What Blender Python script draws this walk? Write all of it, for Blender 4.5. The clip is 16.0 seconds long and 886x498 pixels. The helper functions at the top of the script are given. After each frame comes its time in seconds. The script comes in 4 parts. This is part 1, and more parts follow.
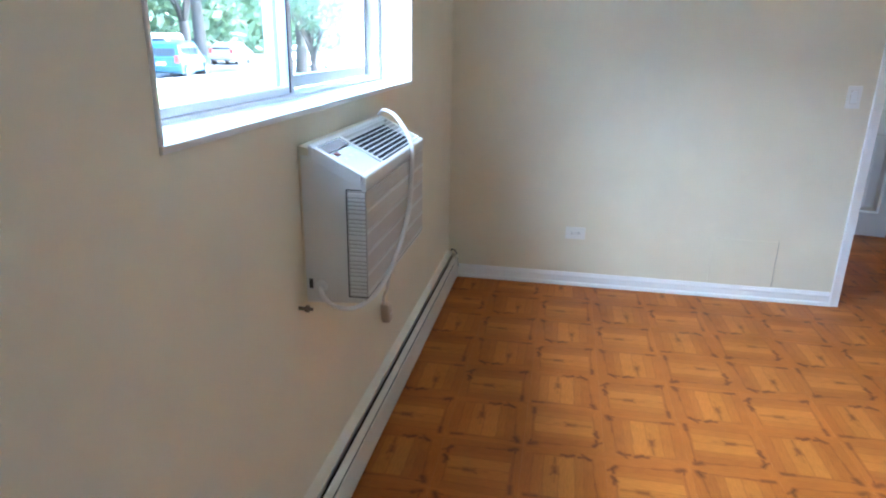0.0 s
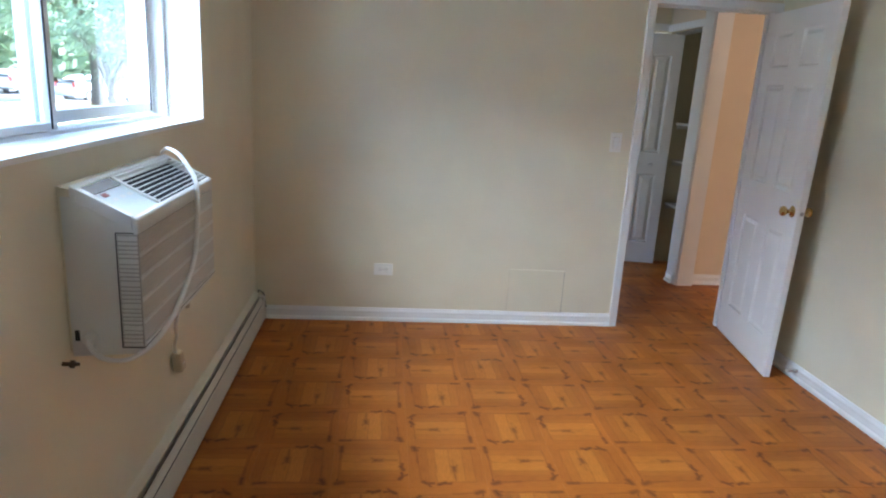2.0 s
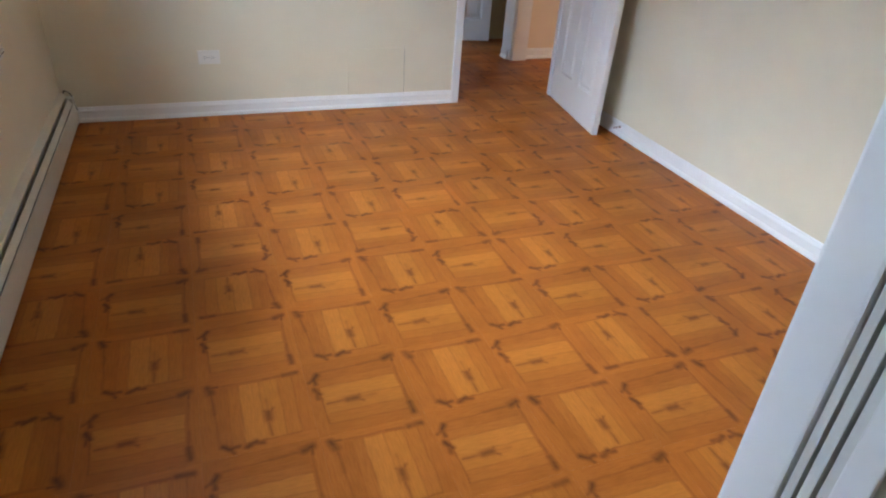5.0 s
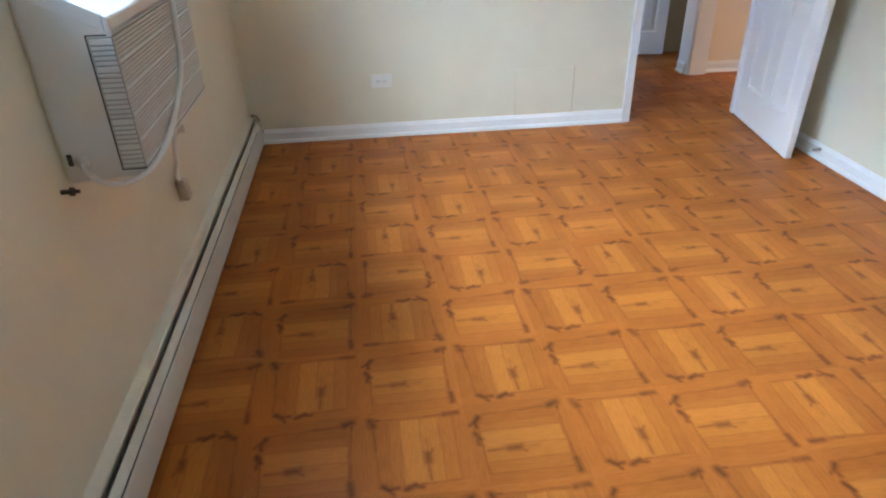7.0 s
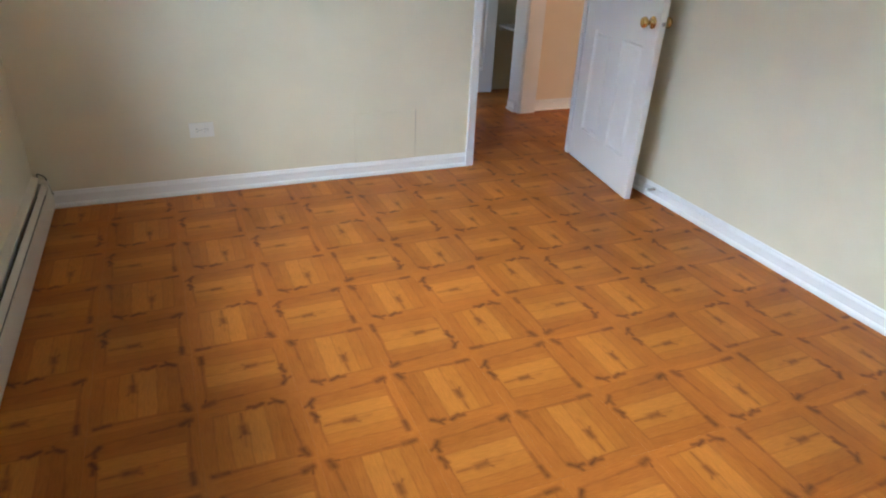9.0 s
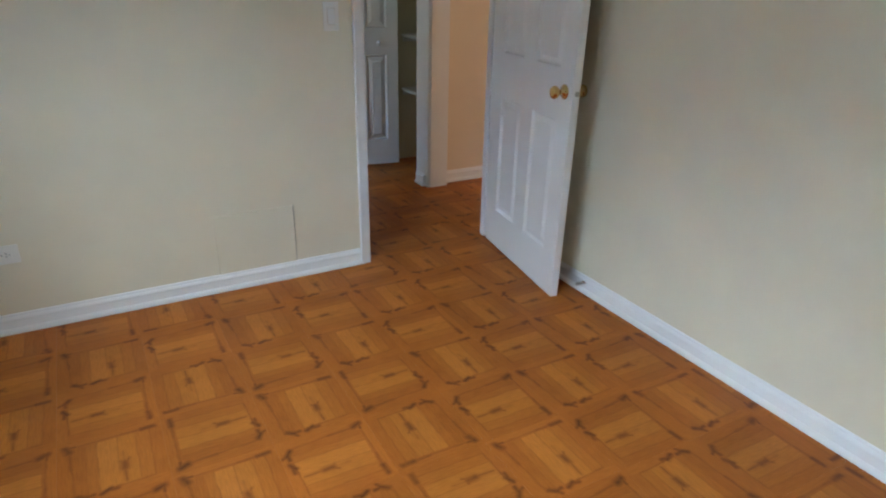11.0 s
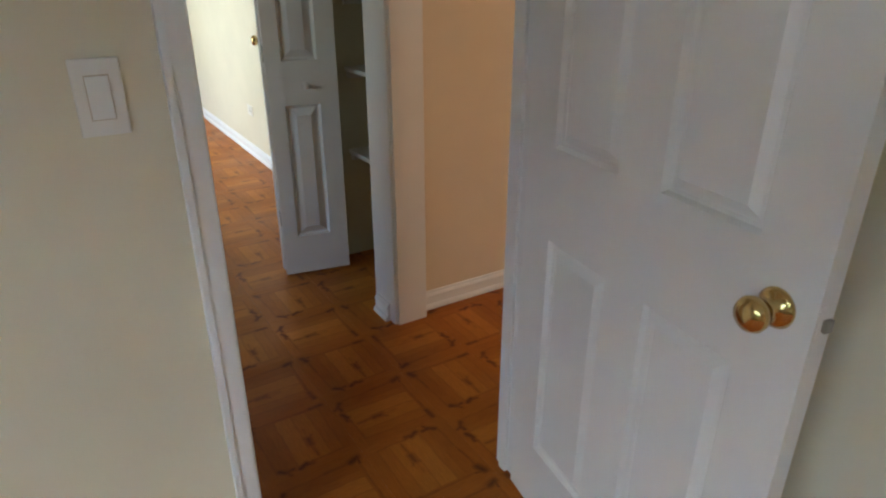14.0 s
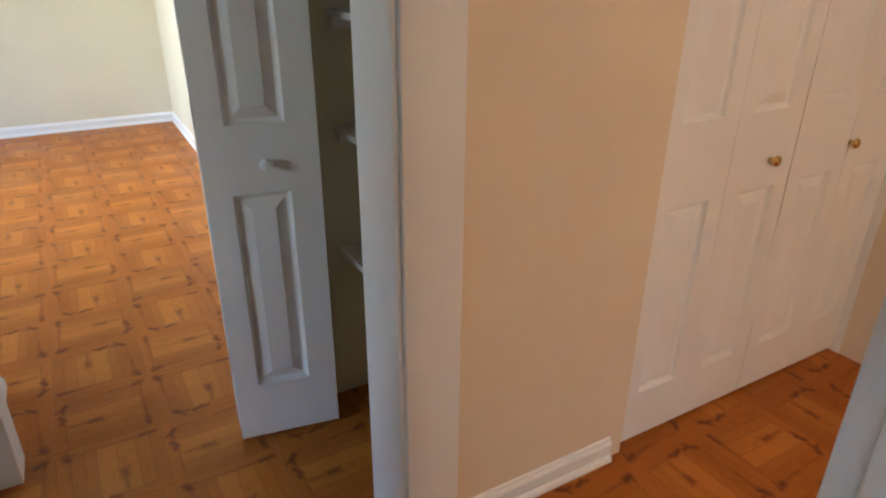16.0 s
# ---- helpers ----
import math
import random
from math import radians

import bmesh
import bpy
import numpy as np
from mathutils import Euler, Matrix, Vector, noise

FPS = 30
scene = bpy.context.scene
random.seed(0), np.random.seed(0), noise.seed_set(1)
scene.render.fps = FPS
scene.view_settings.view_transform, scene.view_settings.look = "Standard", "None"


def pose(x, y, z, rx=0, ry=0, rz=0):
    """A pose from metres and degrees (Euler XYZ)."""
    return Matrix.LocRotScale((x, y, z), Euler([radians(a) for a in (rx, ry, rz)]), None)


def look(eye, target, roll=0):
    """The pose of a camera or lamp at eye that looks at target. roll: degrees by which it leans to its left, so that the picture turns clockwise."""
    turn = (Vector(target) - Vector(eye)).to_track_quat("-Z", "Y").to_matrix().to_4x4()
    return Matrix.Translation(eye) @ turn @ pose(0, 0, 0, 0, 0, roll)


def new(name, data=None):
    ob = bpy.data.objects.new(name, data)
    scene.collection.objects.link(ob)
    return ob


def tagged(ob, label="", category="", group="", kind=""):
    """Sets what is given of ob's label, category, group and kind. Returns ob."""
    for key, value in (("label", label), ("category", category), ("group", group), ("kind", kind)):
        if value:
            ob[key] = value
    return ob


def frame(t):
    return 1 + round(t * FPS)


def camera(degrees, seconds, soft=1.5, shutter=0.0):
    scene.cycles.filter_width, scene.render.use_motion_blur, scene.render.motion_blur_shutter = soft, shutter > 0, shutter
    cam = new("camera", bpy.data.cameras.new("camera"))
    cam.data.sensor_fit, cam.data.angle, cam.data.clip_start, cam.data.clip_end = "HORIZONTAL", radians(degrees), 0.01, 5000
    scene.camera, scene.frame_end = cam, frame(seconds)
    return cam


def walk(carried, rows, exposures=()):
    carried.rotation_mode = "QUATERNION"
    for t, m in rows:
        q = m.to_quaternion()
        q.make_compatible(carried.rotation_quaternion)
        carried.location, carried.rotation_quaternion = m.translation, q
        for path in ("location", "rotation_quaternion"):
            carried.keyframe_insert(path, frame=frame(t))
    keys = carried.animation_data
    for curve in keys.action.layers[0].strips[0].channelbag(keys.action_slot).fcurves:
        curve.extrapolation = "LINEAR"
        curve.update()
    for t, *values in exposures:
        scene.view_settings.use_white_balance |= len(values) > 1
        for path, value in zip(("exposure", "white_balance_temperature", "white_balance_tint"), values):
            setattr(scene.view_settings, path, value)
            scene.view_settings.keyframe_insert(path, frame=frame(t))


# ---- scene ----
cam = camera(69.0, 16.0, soft=2.1)
PATH = [
    (0, (0.614, -3.904, 1.487), (0.273, -2.035, 0.861), 1.0),
    (0.5, (0.627, -3.918, 1.508), (0.326, -2.015, 0.97), 0.8),
    (1, (0.64, -3.928, 1.512), (0.384, -2.007, 1.017), 1.0),
    (1.5, (0.676, -3.93, 1.511), (0.619, -1.99, 1.028), 2.0),
    (2, (0.716, -3.927, 1.501), (0.906, -1.998, 1.006), 3.4),
    (2.5, (0.755, -3.936, 1.493), (1.057, -2.026, 0.982), 3.2),
    (3, (0.765, -3.95, 1.469), (1.218, -2.096, 0.873), 3.2),
    (3.5, (0.745, -3.959, 1.452), (1.324, -2.186, 0.729), 3.4),
    (4, (0.726, -3.957, 1.415), (1.355, -2.261, 0.561), 3.5),
    (4.5, (0.707, -3.964, 1.391), (1.349, -2.327, 0.44), 3.7),
    (4.7, (0.689, -3.96, 1.365), (1.345, -2.359, 0.362), 4.3),
    (6.8, (0.632, -3.834, 1.357), (0.896, -2.158, 0.298), -1.3),
    (7, (0.646, -3.807, 1.375), (0.84, -2.084, 0.378), -1.3),
    (7.5, (0.692, -3.75, 1.377), (0.757, -1.979, 0.441), -1.0),
    (8, (0.677, -3.668, 1.384), (0.785, -1.896, 0.457), 0.3),
    (8.5, (0.632, -3.505, 1.385), (1.058, -1.773, 0.481), 1.4),
    (9, (0.612, -3.432, 1.387), (1.324, -1.807, 0.464), 2.8),
    (9.5, (0.697, -3.3, 1.383), (1.502, -1.726, 0.446), 2.8),
    (10, (0.864, -3.152, 1.406), (1.631, -1.52, 0.541), 1.4),
    (10.2, (0.914, -3.11, 1.408), (1.695, -1.475, 0.562), 1.5),
    (12.3, (1.518, -2.095, 1.415), (2.58, -0.575, 0.665), 0.1),
    (12.5, (1.573, -1.95, 1.414), (2.648, -0.437, 0.668), 0.5),
    (13, (1.703, -1.664, 1.413), (2.843, -0.225, 0.618), 0.4),
    (13.5, (1.935, -1.376, 1.397), (3.003, 0.11, 0.591), 0.2),
    (14, (2.063, -1.133, 1.404), (3.025, 0.421, 0.592), -0.1),
    (14.5, (2.173, -0.829, 1.425), (3.159, 0.705, 0.605), 0.6),
    (15, (2.353, -0.558, 1.413), (3.285, 1.005, 0.582), -0.2),
    (15.5, (2.528, -0.314, 1.427), (3.303, 1.335, 0.604), -0.9),
    (16, (2.647, -0.048, 1.431), (3.554, 1.525, 0.593), 0.5),
]
EXPOSURES = [(0.0, 5.22, 5100, 7), (1.0, 5.17, 5400, 8), (2.0, 4.77, 5700, 8), (3.0, 4.70, 6100, 12), (3.5, 4.72, 6200, 14), (4.5, 4.80, 6000, 12), (7.0, 5.22, 5450, 6), (7.5, 5.29, 5250, 4), (8.5, 5.12, 5700, 6), (9.5, 4.82, 5850, 6), (12.5, 4.37, 5750, 3), (13.5, 4.37, 5850, 3), (14.5, 4.50, 6700, 7), (15.0, 4.72, 6500, 8), (15.5, 4.92, 6300, 8), (16.0, 4.90, 5950, 8)]
walk(cam, [(t, look(eye, target, roll)) for t, eye, target, roll in PATH], EXPOSURES)

# ---- world and sun ----
SUN_ELEVATION, SUN_AZIMUTH = radians(52), radians(75)
world = bpy.data.worlds.new("world")
scene.world = world
world.use_nodes = True
wn = world.node_tree.nodes
sky = wn.new("ShaderNodeTexSky")
sky.sky_type, sky.sun_disc = "NISHITA", False
sky.sun_elevation, sky.sun_rotation = SUN_ELEVATION, SUN_AZIMUTH
background = next(n for n in wn if n.type == "BACKGROUND")
background.inputs["Strength"].default_value = 0.15
world.node_tree.links.new(sky.outputs["Color"], background.inputs["Color"])

sun_data = bpy.data.lights.new("sun", "SUN")
sun_data.energy, sun_data.angle, sun_data.color = 1.5, radians(12), (1.0, 0.95, 0.88)
sun_dir = Vector((math.sin(SUN_AZIMUTH) * math.cos(SUN_ELEVATION), math.cos(SUN_AZIMUTH) * math.cos(SUN_ELEVATION), math.sin(SUN_ELEVATION)))
sun = new("sun", sun_data)
sun.matrix_world = look(sun_dir * 40, (0, 0, 0))

# strength of the unseen lamp added to warm the hall
ADDED_LAMP_WATTS = 1.55


# daylight through the window openings: sky from above, sunlit ground from below
def sky_lamp(name, at, target, wide, high, watts, spread=180):
    data = bpy.data.lights.new(name, "AREA")
    data.shape, data.size, data.size_y, data.energy = "RECTANGLE", wide, high, watts
    data.color, data.spread = (0.86, 0.94, 1.0), radians(spread)
    ob = new(name, data)
    ob.matrix_world = look(at, target)
    return ob


sky_lamp("sky_light_ahead", (-0.35, -1.97, 1.95), (1.80, -1.97, 0.15), 1.70, 0.16, 0.34, 54)
sky_lamp("sky_light_north", (-0.35, -1.95, 1.90), (1.30, -0.30, 0.15), 1.50, 0.10, 0.25, 57)
sky_lamp("sky_light_south", (-0.35, -2.00, 1.92), (1.35, -3.60, 0.35), 1.50, 0.10, 0.28, 85)
sky_lamp("ground_light", (-0.35, -1.97, 1.50), (0.90, -1.97, 2.40), 1.70, 0.16, 0.15, 100)
sky_lamp("sky_light_room2", (-0.10, 4.50, 1.60), (0.90, 4.48, 1.42), 1.80, 1.10, 1.85, 85)
# added lamp in an unseen bathroom opening, brightens post, bifold and linen closet
sky_lamp("added_light_bathroom", (-0.10, 0.95, 1.60), (0.90, 1.06, 1.48), 0.80, 1.00, 0.11, 75)


# ---- node helpers ----
def material(name):
    mat = bpy.data.materials.new(name)
    mat.use_nodes = True
    nt = mat.node_tree
    return mat, nt, nt.nodes["Principled BSDF"]


def node(nt, kind, **inputs):
    n = nt.nodes.new(kind)
    for key, value in inputs.items():
        n.inputs[key.replace("_", " ")].default_value = value
    return n


def wire(nt, value, socket):
    if isinstance(value, (int, float)):
        socket.default_value = value
    else:
        nt.links.new(value, socket)


def calc(nt, op, a, b=0.0, c=0.0, clamp=False):
    n = nt.nodes.new("ShaderNodeMath")
    n.operation, n.use_clamp = op, clamp
    for value, socket in zip((a, b, c), n.inputs):
        wire(nt, value, socket)
    return n.outputs[0]


def blend(nt, factor, a, b, mode="MIX"):
    n = nt.nodes.new("ShaderNodeMix")
    n.data_type, n.blend_type = "RGBA", mode
    wire(nt, factor, n.inputs[0])
    for value, socket in ((a, n.inputs[6]), (b, n.inputs[7])):
        if isinstance(value, tuple):
            socket.default_value = (*value, 1)
        else:
            nt.links.new(value, socket)
    return n.outputs[2]


def ramp(nt, value, lo, hi, out_lo=0.0, out_hi=1.0):
    n = nt.nodes.new("ShaderNodeMapRange")
    n.interpolation_type = "SMOOTHSTEP"
    wire(nt, value, n.inputs[0])
    for i, v in enumerate((lo, hi, out_lo, out_hi)):
        n.inputs[i + 1].default_value = v
    return n.outputs[0]


def noise_at(nt, vector, scale, detail=4.0, rough=0.55, stretch=None):
    if stretch:
        m = nt.nodes.new("ShaderNodeMapping")
        m.inputs["Scale"].default_value = stretch
        nt.links.new(vector, m.inputs["Vector"])
        vector = m.outputs[0]
    n = nt.nodes.new("ShaderNodeTexNoise")
    n.inputs["Scale"].default_value, n.inputs["Detail"].default_value, n.inputs["Roughness"].default_value = scale, detail, rough
    nt.links.new(vector, n.inputs["Vector"])
    return n.outputs["Fac"]


def relief(nt, shader, height, strength, distance):
    b = nt.nodes.new("ShaderNodeBump")
    b.inputs["Strength"].default_value, b.inputs["Distance"].default_value = strength, distance
    nt.links.new(height, b.inputs["Height"])
    nt.links.new(b.outputs[0], shader.inputs["Normal"])


def plain(name, colour, rough=0.5, metal=0.0, spread=0.06, grain=60.0, bump=0.05, dirt=0.0, dirt_colour=(0.25, 0.2, 0.14)):
    """A painted, moulded or cast surface: a base colour with two scales of variation and fine relief."""
    mat, nt, shader = material(name)
    where = nt.nodes.new("ShaderNodeNewGeometry").outputs["Position"]
    wide = noise_at(nt, where, 1.7, 3.0)
    fine = noise_at(nt, where, grain, 3.0)
    tone = ramp(nt, wide, 0.3, 0.7, 1 - spread, 1 + spread * 0.4)
    col = blend(nt, 1.0, colour, blend(nt, tone, (0, 0, 0), (1, 1, 1)), "MULTIPLY")
    if dirt:
        spots = ramp(nt, noise_at(nt, where, 9.0, 6.0, 0.7), 0.6, 0.78)
        col = blend(nt, calc(nt, "MULTIPLY", spots, dirt), col, dirt_colour)
    nt.links.new(col, shader.inputs["Base Color"])
    nt.links.new(ramp(nt, fine, 0.3, 0.7, max(rough - 0.02, 0.03), min(rough + 0.02, 1)), shader.inputs["Roughness"])
    shader.inputs["Metallic"].default_value = metal
    if bump:
        relief(nt, shader, fine, bump, 0.0006)
    return mat


# ---- materials ----
def wall_paint(name, colour):
    mat, nt, shader = material(name)
    where = nt.nodes.new("ShaderNodeNewGeometry").outputs["Position"]
    roller = noise_at(nt, where, 220.0, 3.0, 0.6)
    plaster = noise_at(nt, where, 3.1, 4.0, 0.5)
    scuff = ramp(nt, noise_at(nt, where, 1.1, 6.0, 0.68, (1.0, 1.0, 2.0)), 0.5, 0.78)
    tone = ramp(nt, plaster, 0.3, 0.7, 0.0, 1.0)
    col = blend(nt, tone, tuple(c * 0.95 for c in colour), colour)
    col = blend(nt, calc(nt, "MULTIPLY", scuff, 0.06), col, tuple(c * f for c, f in zip(colour, (0.8, 0.76, 0.68))))
    nt.links.new(col, shader.inputs["Base Color"])
    nt.links.new(ramp(nt, roller, 0.3, 0.7, 0.42, 0.6), shader.inputs["Roughness"])
    both = calc(nt, "MULTIPLY_ADD", plaster, 4.0, roller)
    relief(nt, shader, both, 0.12, 0.003)
    return mat


CREAM = (0.765, 0.703, 0.540)
wall_cream = wall_paint("cream wall paint", CREAM)
# the same cream shifted warm: the hall's warm light is in the colour
wall_hall = wall_paint("cream wall paint with warm-light tint", (0.80, 0.68, 0.52))
ceiling_white = wall_paint("ceiling paint", (0.78, 0.76, 0.71))
trim_white = plain("white gloss trim paint", (0.85, 0.85, 0.84), 0.3, spread=0.05, grain=300, bump=0.02, dirt=0.02)
door_white = plain("white door paint", (0.85, 0.845, 0.825), 0.38, spread=0.05, grain=300, bump=0.03, dirt=0.02)
plastic_white = plain("white plastic", (0.80, 0.80, 0.77), 0.35, spread=0.04, grain=200, bump=0.04)
plastic_ivory = plain("ivory plastic", (0.82, 0.80, 0.74), 0.38, spread=0.04, grain=200, bump=0.03)
plastic_grey = plain("grey-white moulded plastic", (0.70, 0.70, 0.66), 0.42, spread=0.05, grain=200, bump=0.05, dirt=0.1)
plastic_grille = plain("dusty grey grille plastic", (0.58, 0.55, 0.49), 0.5, spread=0.07, grain=150, bump=0.06, dirt=0.2)
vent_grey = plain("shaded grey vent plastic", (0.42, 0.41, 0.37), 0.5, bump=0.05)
# grey that stands for the shade behind the front louvres
inner_grey = plain("shadow grey recess", (0.26, 0.25, 0.225), 0.7, bump=0.1)
panel_blue = plain("pale blue-grey panel plastic", (0.60, 0.66, 0.67), 0.3, spread=0.03, bump=0.02)
display_brown = plain("smoked display plastic", (0.10, 0.088, 0.080), 0.25, bump=0.0)
# near-black so the outlet's gaps look deep in shade between the slats
outlet_black = plain("shade-black outlet recess", (0.006, 0.008, 0.013), 0.9, bump=0.0)
# near-black in place of shade in slots and seams; also colours a cable
dark_slot = plain("dark recess", (0.018, 0.020, 0.026), 0.7, bump=0.0)
cord_white = plain("white cord sheath", (0.76, 0.75, 0.71), 0.4, bump=0.02)
plug_beige = plain("beige plug plastic", (0.55, 0.47, 0.36), 0.45, bump=0.03)
red_label = plain("red-brown label", (0.22, 0.05, 0.04), 0.4, bump=0.0)
heater_paint = plain("off-white enamelled steel", (0.68, 0.65, 0.57), 0.36, spread=0.07, grain=80, bump=0.05, dirt=0.25)
heater_cap = plain("cream heater top paint", (0.74, 0.69, 0.57), 0.45, spread=0.07, grain=80, bump=0.06, dirt=0.2)
brass = plain("polished brass", (0.70, 0.50, 0.21), 0.18, 1.0, spread=0.1, bump=0.02)
steel = plain("galvanised steel", (0.45, 0.43, 0.40), 0.4, 1.0, spread=0.2, bump=0.1)
chrome = plain("chrome", (0.75, 0.75, 0.75), 0.12, 1.0, bump=0.0)
rust = plain("rusty bolt steel", (0.12, 0.095, 0.075), 0.65, 0.4, spread=0.3, bump=0.3)
shelf_paint = plain("white shelf paint", (0.76, 0.74, 0.68), 0.42, spread=0.06, bump=0.08, dirt=0.15)
closet_paint = wall_paint("closet wall paint", (0.72, 0.65, 0.46))
grout = plain("dark grout", (0.10, 0.10, 0.11), 0.8, bump=0.2)
ceramic = plain("white ceramic tile", (0.75, 0.75, 0.76), 0.15, bump=0.02)
vinyl_frame = plain("white vinyl window frame", (0.86, 0.87, 0.87), 0.35, bump=0.03)
subfloor = plain("subfloor", (0.16, 0.09, 0.04), 0.7, bump=0.1)
sill_stone = plain("white painted sill", (0.80, 0.80, 0.78), 0.35, spread=0.05, bump=0.05, dirt=0.1)

glass, gnt, gsh = material("window glass")
gsh.inputs["Base Color"].default_value = (0.93, 0.97, 0.98, 1)
gsh.inputs["Roughness"].default_value, gsh.inputs["IOR"].default_value = 0.0, 1.45
gsh.inputs["Transmission Weight"].default_value = 1.0

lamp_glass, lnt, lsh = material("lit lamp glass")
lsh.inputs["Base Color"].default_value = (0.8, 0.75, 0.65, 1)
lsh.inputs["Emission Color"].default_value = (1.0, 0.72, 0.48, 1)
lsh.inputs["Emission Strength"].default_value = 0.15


def stroke(nt, p, a, b, width, soft=0.5):
    """A mask round the line from a to b in the plane of p, 1 on the line, 0 beyond width."""
    def vec(op, u, v):
        n = nt.nodes.new("ShaderNodeVectorMath")
        n.operation = op
        for value, socket in zip((u, v), n.inputs):
            if isinstance(value, tuple):
                socket.default_value = value
            else:
                nt.links.new(value, socket)
        return n
    ba = (b[0] - a[0], b[1] - a[1], 0.0)
    pa = vec("SUBTRACT", p, (a[0], a[1], 0.0)).outputs[0]
    h = calc(nt, "DIVIDE", vec("DOT_PRODUCT", pa, ba).outputs["Value"], ba[0] ** 2 + ba[1] ** 2, clamp=True)
    s = nt.nodes.new("ShaderNodeVectorMath")
    s.operation = "SCALE"
    s.inputs[0].default_value = ba
    nt.links.new(h, s.inputs["Scale"])
    d = vec("SUBTRACT", pa, s.outputs[0]).outputs[0]
    length = nt.nodes.new("ShaderNodeVectorMath")
    length.operation = "LENGTH"
    nt.links.new(d, length.inputs[0])
    return ramp(nt, length.outputs["Value"], width * soft, width, 1.0, 0.0)


def parquet_vinyl():
    """The printed parquet of one vinyl tile: a square of upright slats in a plain border, with dark joints, corner ticks and a knot. Lengths are parts of the tile's width."""
    mat, nt, shader = material("parquet-print vinyl tile")
    uv = nt.nodes.new("ShaderNodeUVMap")
    uv.uv_map = "UVMap"
    where = nt.nodes.new("ShaderNodeNewGeometry")
    info = nt.nodes.new("ShaderNodeObjectInfo")
    chance = calc(nt, "FRACT", calc(nt, "ADD", info.outputs["Random"], where.outputs["Random Per Island"]))
    wobble = nt.nodes.new("ShaderNodeTexNoise")
    wobble.inputs["Scale"].default_value, wobble.inputs["Detail"].default_value = 14.0, 2.0
    nt.links.new(where.outputs["Position"], wobble.inputs["Vector"])
    off = nt.nodes.new("ShaderNodeVectorMath")
    off.operation = "MULTIPLY_ADD"
    nt.links.new(wobble.outputs["Color"], off.inputs[0])
    off.inputs[1].default_value = (0.034, 0.034, 0.0)
    nt.links.new(uv.outputs[0], off.inputs[2])
    p = nt.nodes.new("ShaderNodeVectorMath")
    p.operation = "SUBTRACT"
    nt.links.new(off.outputs[0], p.inputs[0])
    p.inputs[1].default_value = (0.017, 0.017, 0.0)
    p = p.outputs[0]
    split = nt.nodes.new("ShaderNodeSeparateXYZ")
    nt.links.new(p, split.inputs[0])
    u, v = split.outputs[0], split.outputs[1]

    def window(x, lo, hi, soft=0.012):
        return calc(nt, "MULTIPLY", ramp(nt, x, lo - soft, lo + soft), ramp(nt, x, hi - soft, hi + soft, 1.0, 0.0))

    grain_up = noise_at(nt, uv.outputs[0], 9.0, 5.0, 0.6, (6.0, 0.7, 1.0))
    grain_across = noise_at(nt, uv.outputs[0], 9.0, 5.0, 0.6, (0.7, 6.0, 1.0))
    grain_wide = noise_at(nt, where.outputs["Position"], 5.0, 4.0)
    wander = calc(nt, "ADD", u, calc(nt, "MULTIPLY", calc(nt, "SUBTRACT", noise_at(nt, uv.outputs[0], 3.0, 2.0, 0.5, (1.0, 1.0, 1.0)), 0.5), 0.02))
    ends = calc(nt, "SUBTRACT", 1.0, window(v, 0.10, 0.89))
    border = blend(nt, ramp(nt, grain_up, 0.3, 0.7), (0.40, 0.118, 0.018), (0.47, 0.145, 0.022))
    cross = blend(nt, ramp(nt, grain_across, 0.3, 0.7), (0.42, 0.126, 0.019), (0.50, 0.155, 0.024))
    col = blend(nt, ends, border, cross)
    rows = window(v, 0.115, 0.875, 0.008)
    for lo, hi, colour in ((0.155, 0.265, (0.44, 0.132, 0.020)), (0.265, 0.365, (0.50, 0.158, 0.024)), (0.365, 0.555, (0.66, 0.232, 0.038)),
                           (0.555, 0.735, (0.60, 0.205, 0.031)), (0.735, 0.87, (0.52, 0.166, 0.025))):
        mask = calc(nt, "MULTIPLY", calc(nt, "MULTIPLY", window(wander, lo, hi, 0.007), rows), 0.72)
        shade = blend(nt, ramp(nt, grain_up, 0.32, 0.68), tuple(c * 0.84 for c in colour), colour)
        col = blend(nt, mask, col, shade)
    dark = None
